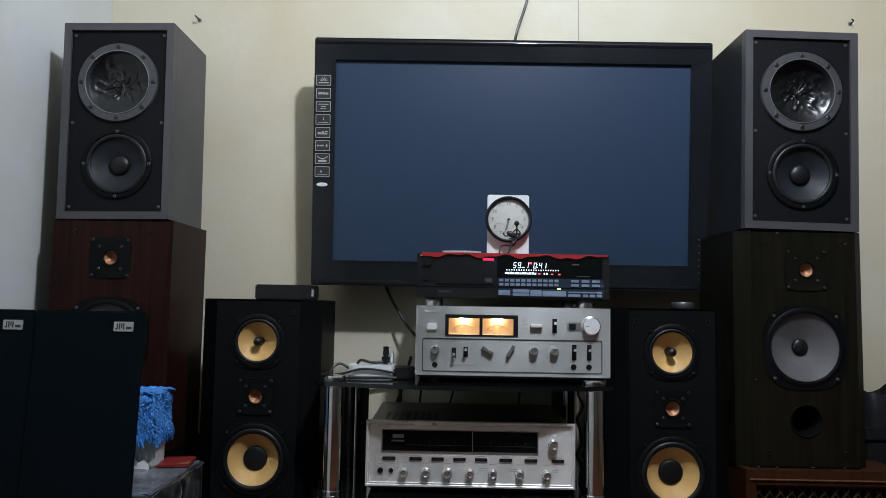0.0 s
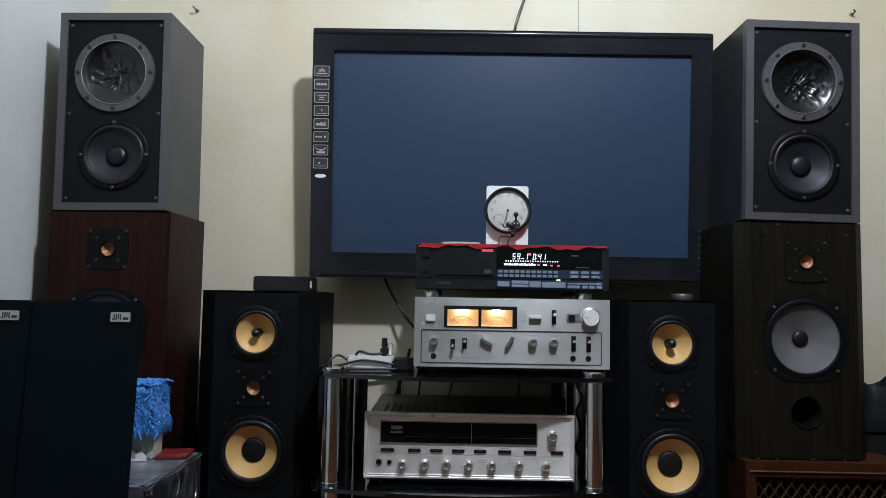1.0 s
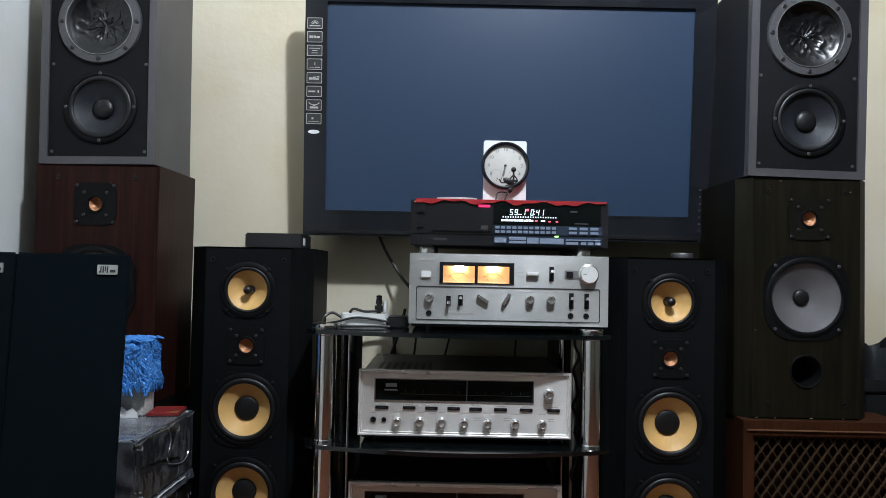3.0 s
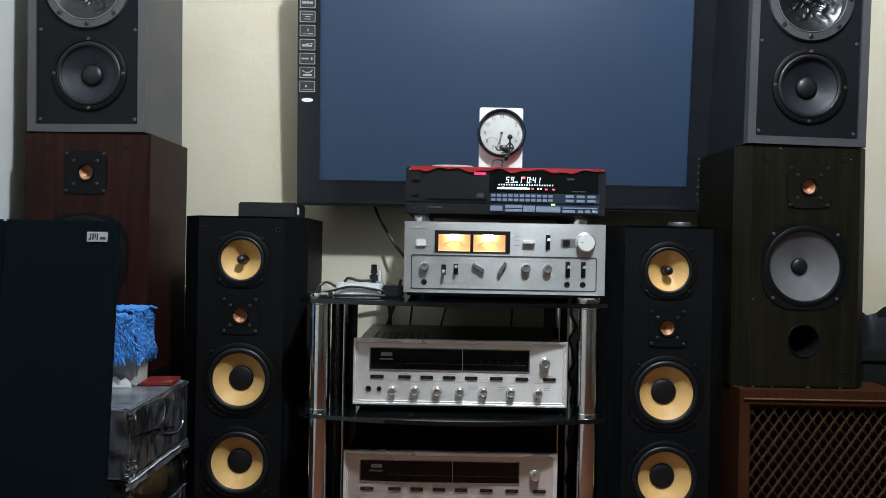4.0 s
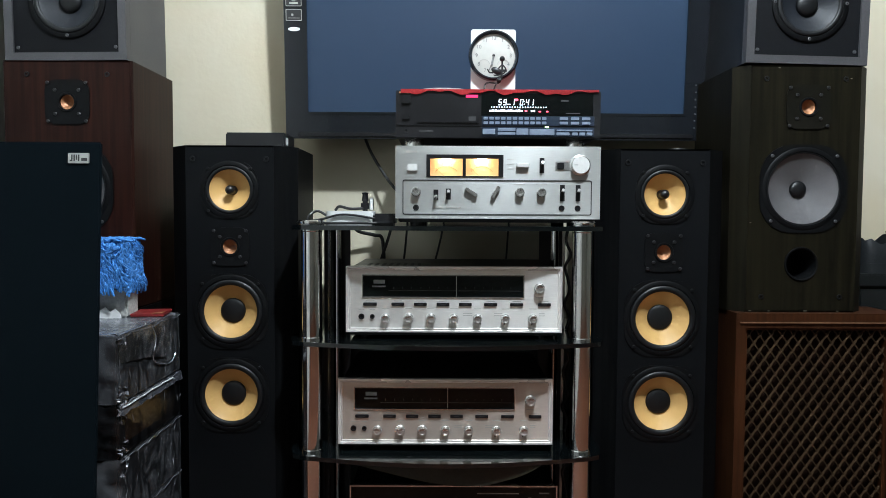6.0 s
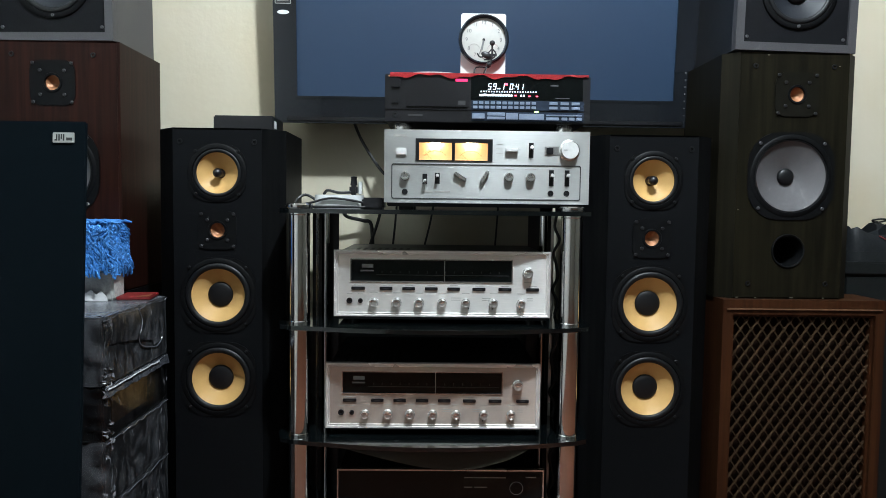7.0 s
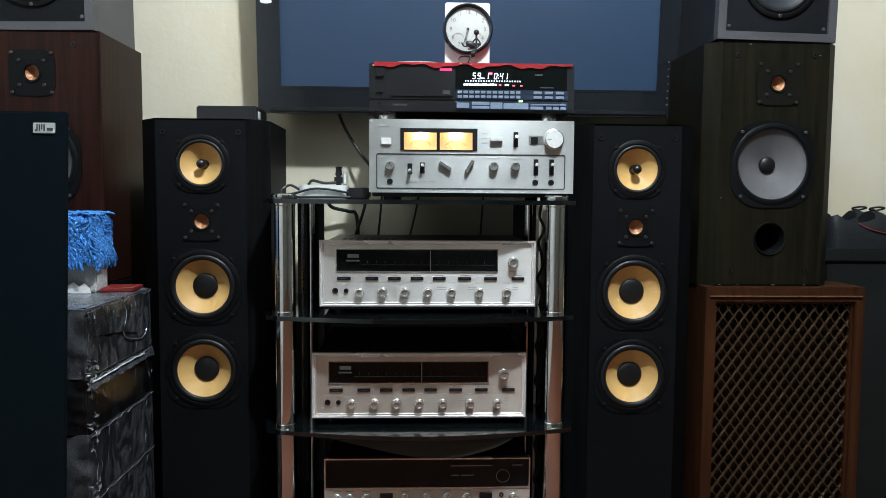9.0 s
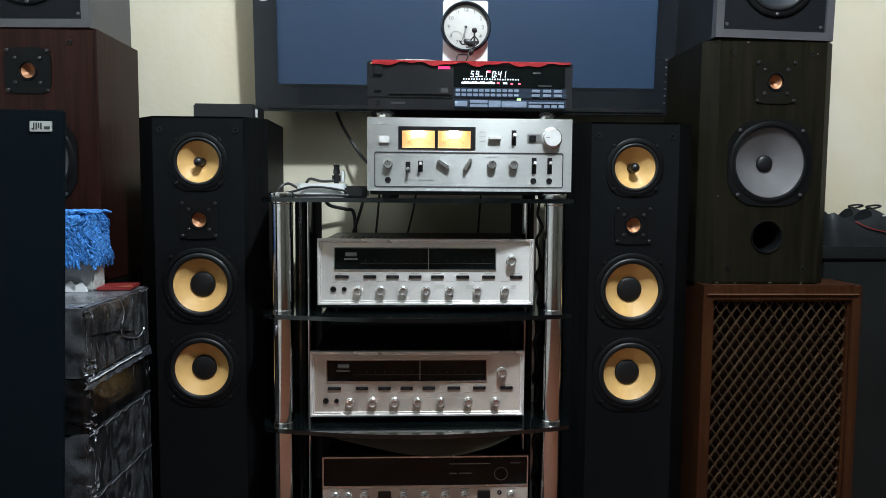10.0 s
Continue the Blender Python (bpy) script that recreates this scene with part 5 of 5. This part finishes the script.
power_strip()
a = thing("power_adapter", (-0.238, 0.06, 0.835), "black mains adapter lying beside the power strip", "adapter")
part("case", box(-0.028, 0.020, -0.02, 0.05, 0, 0.025, 0.004), BLACKPLASTIC, a)


def hanging_leads(x, y, z_top, z_low, sway, name="rack_lead"):
    s = thing(name, (x, y, z_low), "black lead hanging down behind the rack", "cable", "rack leads")
    h = z_top - z_low
    part("cable", tube([(sway * math.sin(2.4 * k + x * 90), 0.004 * math.cos(1.9 * k), h * (1 - k / 8)) for k in range(9)], 0.0034), CABLE, s)


for x, top in ((0.1745, 0.826), (0.1725, 0.585), (0.1735, 0.345)):
    hanging_leads(x, 0.142, top, top - 0.231, 0.0065)


def slack_lead(points, r=0.0036):
    s = thing("rack_lead", points[-1], "black lead slanting down the wall behind the rack", "cable", "rack leads")
    o = Vector(points[-1])
    part("cable", tube([Vector(p) - o for p in points], r), CABLE, s)


for x0, x1, r in ((-0.246, -0.290, 0.0042), (-0.208, -0.222, 0.0030), (-0.108, -0.140, 0.0028), (0.066, 0.056, 0.0026)):
    slack_lead([(x0, 0.430, 0.858), (x0 * 0.7 + x1 * 0.3, 0.432, 0.80), (x1, 0.430, 0.70), (x1 - 0.01, 0.42, 0.60)], r)
slack_lead([(-0.352, 0.40, 0.83), (-0.340, 0.42, 0.812), (-0.300, 0.435, 0.802), (-0.278, 0.44, 0.790), (-0.272, 0.44, 0.70)], 0.0050)

lattice_cabinet()


# Stand-in for the shelf's dark curved underside, shaped to fit the camera's view.
def sagging_cloth():
    bm = bmesh.new()
    nx, ny = 40, 8
    g = []
    for i in range(nx + 1):
        u = i / nx
        x = -0.296 + 0.385 * u
        sag = 0.044 * (math.sin(math.pi * u ** 1.35) ** 0.8 if 0 < u < 1 else 0)
        g.append([bm.verts.new((x, -0.058 + 0.16 * j / ny, 0.3445 - sag * (1 - 0.35 * j / ny) + 0.001 * noise.noise(Vector((x * 30, j, 0))))) for j in range(ny + 1)])
    for i in range(nx):
        for j in range(ny):
            bm.faces.new((g[i][j], g[i + 1][j], g[i + 1][j + 1], g[i][j + 1]))
    lo = [v for v in (row[0] for row in g)]
    up = [bm.verts.new((v.co.x, v.co.y + 0.001, 0.3448)) for v in lo]
    for a in range(nx):
        bm.faces.new((lo[a], lo[a + 1], up[a + 1], up[a]))
    tagged(part("sagging_cloth", bm, OLIVESHEET, sharp=60), "dark olive curved sheet standing for the shelf's curved underside", "cloth")


sagging_cloth()
p = thing("folded_pad", (-0.115, 0.035, 1.1245), "small beige folded cloth lying on the red cloth", "cloth")
part("pad", prism([(0.045 * math.cos(2 * math.pi * k / 18), 0.018 + 0.018 * math.sin(2 * math.pi * k / 18)) for k in range(18)], 0, 0.004, 0.0012), FOAM, p)


# ---- cartons, duster and shoes ----
def carton(z0, z1, film, label, brown=False, arc=False, band=False, x1=-0.706):
    x0, y0, y1 = -1.125, -0.215, 0.088
    s = thing("wrapped_carton", ((x0 + x1) / 2, y0, z0), label, "carton", "stack of wrapped cartons")
    w, d, h = (x1 - x0) / 2, y1 - y0, z1 - z0 - 0.001
    bm = box(-w, w, 0, d, 0, h)
    bmesh.ops.bevel(bm, geom=bm.edges[:], offset=0.003, segments=2, affect="EDGES")
    part("carton_body", bm, film, s, sharp=60)
    bm = bmesh.new()
    nu, nv, nt = 64, 26, 10
    rows = []
    for i in range(nu + 1):
        row = []
        u = i / nu
        front = u < 0.4
        for k in range(nv + nt + 1):
            v = min(1.0, k / nv)
            lift = max(0, k - nv) / nt
            if front:
                base, out = Vector((w - (0.4 - u) / 0.4 * 0.3, lift * 0.10, v * h)), Vector((0.25, -1, 0))
            else:
                base, out = Vector((w - lift * 0.12, (u - 0.4) / 0.6 * d, v * h)), Vector((1, -0.25 if u < 0.45 else 0, 0))
            if lift:
                out = Vector((0, 0, 1))
            q = base * 11 + Vector((z0 * 37, 0, z0 * 53))
            tilt = Vector((q.x + q.z * 0.9, q.y * 0.7 + q.z * 1.1, q.z * 0.5))
            fold = max(0, 1 - abs(noise.noise(tilt)) * 3.2) ** 2
            small = max(0, 1 - abs(noise.noise(tilt * 2.6 + Vector((5, 1, 2)))) * 3.0) ** 2
            near = math.exp(-((u - 0.4) / 0.06) ** 2)
            k2 = 0.25 if lift else 1.0
            row.append(bm.verts.new(base + out * (0.002 + k2 * (0.0009 * fold + 0.0007 * small + 0.003 * near * small))))
        rows.append(row)
    for a, b in zip(rows, rows[1:]):
        for k in range(nv + nt):
            bm.faces.new((a[k], b[k], b[k + 1], a[k + 1]))
    part("film", bm, FILM_THIN if brown else FILM, s, "creased clear stretch film", sharp=70)
    rnd = random.Random(int(z0 * 1000) + 3)
    bm = bmesh.new()
    for k in range(32):
        c = Vector((w + 0.003, rnd.uniform(-0.004, 0.03), rnd.choice((0.012, h - 0.012)) + rnd.gauss(0, 0.012)))
        e1 = Vector((rnd.uniform(-0.3, 1), rnd.uniform(-1, 1), rnd.uniform(-1, 1))).normalized() * rnd.uniform(0.003, 0.009)
        e2 = Vector((rnd.uniform(-0.3, 1), rnd.uniform(-1, 1), rnd.uniform(-1, 1))).normalized() * rnd.uniform(0.002, 0.006)
        vs = [bm.verts.new(c - e1), bm.verts.new(c + e2), bm.verts.new(c + e1), bm.verts.new(c - e2 * 0.5 + Vector((0.002, 0, 0)))]
        bm.faces.new(vs[:3])
        bm.faces.new((vs[0], vs[2], vs[3]))
    # Pale slivers drawn as crinkle highlights.
    for k in range(7):
        c = Vector((w + 0.0045, rnd.uniform(0.0, d), rnd.uniform(0.004, h - 0.004)))
        if k % 3 == 0:
            c = Vector((rnd.uniform(w - 0.15, w), -0.0045, rnd.uniform(0.004, h - 0.004)))
        ang = rnd.gauss(math.pi / 2, 0.7)
        along = Vector((math.cos(ang), 0, math.sin(ang))) if k % 3 == 0 else Vector((0, math.cos(ang), math.sin(ang)))
        out = Vector((0, -1, 0)) if k % 3 == 0 else Vector((1, 0, 0))
        e1, e2 = along * rnd.uniform(0.004, 0.016), along.cross(out) * rnd.uniform(0.0004, 0.0013)
        bend = out * rnd.uniform(0.0005, 0.002)
        c.z = max(0.017, min(h - 0.017, c.z))
        vs = [bm.verts.new(c - e1), bm.verts.new(c + e2 + bend), bm.verts.new(c + e1), bm.verts.new(c - e2)]
        bm.faces.new((vs[0], vs[1], vs[3]))
        bm.faces.new((vs[1], vs[2], vs[3]))
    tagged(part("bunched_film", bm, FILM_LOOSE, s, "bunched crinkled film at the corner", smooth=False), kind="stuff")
    # Pale ribbons drawn as highlights along the creases.
    bm = bmesh.new()
    for k in range(32 if arc else 9):
        on_front = rnd.random() < 0.45
        near = abs(rnd.gauss(0, 0.05)) if rnd.random() < 0.6 else rnd.uniform(0, d * 0.95)
        v = h * (rnd.random() ** (0.7 if arc else 1.0))
        ang = math.pi / 2 + rnd.gauss(0, 0.55 if arc else 0.22)
        ln = rnd.uniform(0.006, 0.030 if arc else 0.055)
        wide = rnd.uniform(0.0002, 0.0007)
        last = None
        for q in range(6):
            u = near + math.cos(ang) * ln * (q / 5 - 0.5)
            zz = min(h - 0.002, max(0.002, v + math.sin(ang) * ln * (q / 5 - 0.5)))
            ang += rnd.gauss(0, 0.16)
            u = max(0.0005, min(d - 0.002, u))
            e = wide * math.sin(math.pi * (q + 0.35) / 5.7)
            off = 0.0036 + 0.0008 * rnd.random()
            pair = [(w - u, -off, zz), (w - u + e, -off - e, zz + e)] if on_front else [(w + off, u, zz), (w + off + e, u + e, zz + e)]
            pair = [bm.verts.new(p) for p in pair]
            if last:
                bm.faces.new((last[0], last[1], pair[1], pair[0]))
            last = pair
    tagged(part("crease", bm, FILMRIDGE, s, "fine creases in the film, highlights put in pale colour", smooth=False), kind="stuff")
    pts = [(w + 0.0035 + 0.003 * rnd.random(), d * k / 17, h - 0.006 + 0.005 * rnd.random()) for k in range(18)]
    part("film_fold", tube(pts, 0.0006, 6), FILMRIDGE, s, "fold of clear film, pale for its highlight")
    if arc:
        curve = ((0.02, 1.0), (0.43, 1.0), (0.5, 0.93), (0.55, 0.78), (0.54, 0.62), (0.5, 0.5), (0.52, 0.38), (0.6, 0.30), (0.74, 0.23), (0.82, 0.22), (0.88, 0.28), (0.9, 0.33))
        part("film_fold", tube([(w + 0.0045, d * q, h * v + (0.002 if v == 1 else 0)) for q, v in curve], 0.0009, 6), FILMRIDGE, s, "curved fold of clear film, pale for its highlight")
        bm = bmesh.new()
        rows = []
        for i in range(31):
            q = 0.9 * i / 30
            low = 0.60 - 0.25 * q - 0.22 * max(0, q - 0.4) if q < 0.74 else 0.24 + (q - 0.74) * 0.5
            row = []
            for k in range(9):
                v = low + (1 - low) * k / 8
                row.append(bm.verts.new((w + 0.0046 + 0.0022 * noise.noise(Vector((q * 14 + v * 5, v * 3, 2))), d * q, h * v)))
            rows.append(row)
        for a, b in zip(rows, rows[1:]):
            for k in range(8):
                bm.faces.new((a[k], b[k], b[k + 1], a[k + 1]))
        part("film_flap", bm, FILM, s, "second layer of milky film", sharp=80)
        part("film_sheet", box(-w, w - 0.004, 0.002, d, h + 0.0002, h + 0.0008), FILM_TOP, s, "milky film over the carton's top, sheen in its colour")
    if band:
        bm = bmesh.new()
        rows = []
        for k in range(25):
            y = d * k / 24
            wob = noise.noise(Vector((y * 40, z0 * 9, 0))) * 0.002
            rows.append([bm.verts.new((w - 0.012, y, h + 0.002)), bm.verts.new((w + 0.004 + wob, y, h - 0.004 + wob)), bm.verts.new((w + 0.008 + wob, y, h - 0.020 - wob * 2))])
        for a, b in zip(rows, rows[1:]):
            for k in range(2):
                bm.faces.new((a[k], b[k], b[k + 1], a[k + 1]))
        bmesh.ops.solidify(bm, geom=bm.faces[:], thickness=0.0006)
        part("film_band", bm, FILM_BAND, s, "taut band of film, pale for its edge highlight", sharp=80)
        # Pale streak drawn as the highlight on the band.
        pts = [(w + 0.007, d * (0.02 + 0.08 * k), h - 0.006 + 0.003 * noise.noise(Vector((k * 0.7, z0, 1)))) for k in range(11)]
        part("film_fold", tube(pts, 0.0018, 6), FILM_GLINT, s, "taut fold of film, its highlight put in pale colour")
    if brown:
        part("wood_panel", box(w - 0.002, w + 0.0012, 0.03, 0.195, 0.022, h - 0.022, 0.001), TANWOOD, s, "tan wooden panel showing through the film")
    return s


carton(0.510, 0.6362, FILM_A, "dark carton wrapped in clear film, top of a stack", arc=True)
carton(0.408, 0.510, FILM_B, "dark brown wooden case wrapped in clear film", True, band=True)
carton(0.285, 0.408, FILM_C, "grey-black carton wrapped in creased clear film")
carton(0.150, 0.285, FILM_A, "dark carton wrapped in clear film, below a grey one")
carton(0.0, 0.150, FILM_C, "dark wrapped carton at the bottom of the stack")

f = thing("foam_block", (-0.862, 0.0, 0.6375), "white foam block with torn edge on the top carton", "foam")
part("block", box(-0.07, 0.082, 0.0, 0.055, 0.0, 0.062, 0.004), FOAM, f)
teeth = [(-0.075, 0.0)]
for k in range(15):
    teeth.append((-0.075 + 0.0105 * k, (0.030 - 0.0014 * k) + (0.009 if k % 2 else 0.0)))
teeth.append((0.075, 0.0))
part("torn_edge", plate(teeth, 0.0012, (0, -0.012, 0)), PAPER, f, "white paper with torn zigzag edge", smooth=False)


def blue_duster():
    """A chenille cleaning mitt of many soft tufts."""
    s = thing("chenille_duster", (-0.853, 0.022, 0.690), "bright blue chenille duster draped over white foam", "duster")
    s.scale = (1.08, 1.08, 1.08)
    bm = prism([(x, y) for x, y in rounded(0.135, 0.085, 0.03)], 0.012, 0.098, 0.012)
    part("core", bm, BLUEFUZZ, s)
    rnd = random.Random(11)
    bm = bmesh.new()
    for k in range(1900):
        side = rnd.random()
        z = rnd.uniform(0.016, 0.100)
        flare = 0.010 * (1 - z / 0.10)
        if side < 0.44:
            x, y, n = rnd.uniform(-0.068, 0.066 + flare), -0.044 - flare * 0.6, Vector((0, -1, 0.2))
        elif side < 0.74:
            x, y, n = 0.064 + flare, rnd.uniform(-0.044, 0.042), Vector((1, 0, 0.2))
        else:
            x, y, z, n = rnd.uniform(-0.066, 0.062), rnd.uniform(-0.042, 0.042), 0.100, Vector((0, 0, 1))
        a = Vector((x, y, z))
        swirl = 1.3 * noise.noise(a * 30) + rnd.gauss(0, 0.30)
        across = Vector((-n.y, n.x, 0)) if n.z < 0.5 else Vector((math.cos(swirl), math.sin(swirl), 0))
        along = across * math.sin(swirl) + Vector((0, 0, -math.cos(swirl))) if n.z < 0.5 else across
        ln = rnd.uniform(0.012, 0.024)
        b = a + n * rnd.uniform(0.003, 0.007) + along * ln * 0.4
        c = a + n * rnd.uniform(0.0, 0.005) + along * ln + across * rnd.uniform(-0.004, 0.004)
        tube([a, b, c], rnd.uniform(0.0011, 0.0023), 5, bm, 3)
    for k in range(70):
        x = rnd.uniform(-0.075, -0.030)
        z = rnd.uniform(-0.045, 0.018)
        if x > -0.05 and z < -0.01:
            continue
        tube([(x, -0.047, z), (x + rnd.uniform(-0.005, 0.005), -0.054, z - 0.006), (x + rnd.uniform(-0.006, 0.008), -0.048, z - 0.018)], 0.0027, 5, bm, 3)
    tagged(part("fringe", bm, BLUEFUZZ, s, "soft curling blue strands"), kind="stuff")


blue_duster()
r = thing("red_booklet", (-0.742, 0.018, 0.638), "flat red and orange booklet lying on the top carton", "booklet", rz=8)
part("cover", box(-0.036, 0.032, -0.01, 0.07, 0.0, 0.007, 0.0015), REDPAPER, r)
part("orange_corner", prism([(0.029, -0.009), (0.029, 0.02), (0.006, -0.009)], 0.0072, 0.008), COPPER, r, "orange printed corner")

b = thing("black_case", (1.12, 0.20, 0), "tall plain black case standing by the wall", "case")
part("case_body", box(-0.235, 0.235, 0, 0.26, 0, 0.690, 0.006), CASECLOTH, b)
part("lid", box(-0.238, 0.238, -0.003, 0.262, 0.6905, 0.722, 0.003), CASECLOTH, b, "black padded lid")


def shoe(at, rz, label):
    s = thing("shoe", at, label, "shoe", "pair of black shoes", rz=rz)
    prof = [(-0.136, 0.016, 0.070, 0), (-0.129, 0.029, 0.086, 0), (-0.120, 0.036, 0.084, 1), (-0.10, 0.039, 0.072, 1), (-0.07, 0.041, 0.063, 1), (-0.04, 0.042, 0.066, 1), (-0.018, 0.043, 0.074, 1), (-0.012, 0.043, 0.092, 0), (0.004, 0.043, 0.094, 0), (0.02, 0.044, 0.088, 0), (0.05, 0.047, 0.072, 0), (0.08, 0.048, 0.058, 0), (0.115, 0.042, 0.045, 0), (0.14, 0.026, 0.032, 0), (0.148, 0.010, 0.022, 0)]
    bm = bmesh.new()
    rings = []
    for x, w, h, hollow in prof:
        row = []
        for a in range(0, 181, 15):
            b = min(a, 180 - a)
            side = 1 if a <= 90 else -1
            y, z = w * math.cos(radians(a)), 0.018 + (h - 0.018) * (0.0 if b == 0 else math.sin(radians(b)) ** 0.75)
            if hollow:
                if b <= 60:
                    y, z = side * w * (1 - 0.32 * (b / 60) ** 2), 0.018 + (h - 0.018) * (b / 60) ** 0.8
                else:
                    y, z = (side * w * 0.56 if b == 75 else 0.0), (h - 0.022 if b == 75 else 0.036)
            row.append(bm.verts.new((x, y, z)))
        rings.append(row)
    for p, q in zip(rings, rings[1:]):
        for i in range(len(p) - 1):
            bm.faces.new((p[i], p[i + 1], q[i + 1], q[i]))
    bm.faces.new(rings[0])
    bm.faces.new(rings[-1][::-1])
    part("upper", bm, SHOE, s, sharp=60)
    sole = [(x, -w * 1.05) for x, w, h, hollow in prof] + [(x, w * 1.05) for x, w, h, hollow in prof[::-1]]
    part("sole", prism(sole, 0.0, 0.024, 0.004), SOLE, s, "black rubber sole")
    part("eyelet_tag", box(0.012, 0.040, -0.0335, -0.029, 0.0745, 0.0785, 0.001), WHITEPLASTIC, s, "small white tag by the laces")
    for k in range(5):
        x = -0.005 + k * 0.019
        z = 0.087 - 0.011 * k
        part("lace", tube([(x, -0.026, z - 0.010), (x + 0.005, -0.008, z + 0.006), (x + 0.008, 0.010, z + 0.006), (x + 0.010, 0.026, z - 0.010)], 0.0025, 6), CABLE, s)
    part("lace", tube([(0.005, 0.0, 0.092), (0.020, -0.014, 0.099), (0.002, -0.018, 0.102), (-0.014, -0.006, 0.098), (-0.002, 0.0, 0.092)], 0.0025, 6), CABLE, s, "looped lace end")
    part("red_piping", tube([(-0.066, -0.0325, 0.062), (-0.045, -0.0415, 0.050), (-0.01, -0.0442, 0.040), (0.05, -0.049, 0.030), (0.09, -0.048, 0.026)], 0.0014, 6), REDTRIM, s, "thin red piping")


shoe((1.035, 0.255, 0.722), 8, "black lace-up shoe with thin red piping, on the black case")
shoe((1.06, 0.365, 0.722), 4, "black lace-up shoe behind its fellow on the case")

for o in FIRST_SCREWS:
    bpy.data.objects.remove(o)
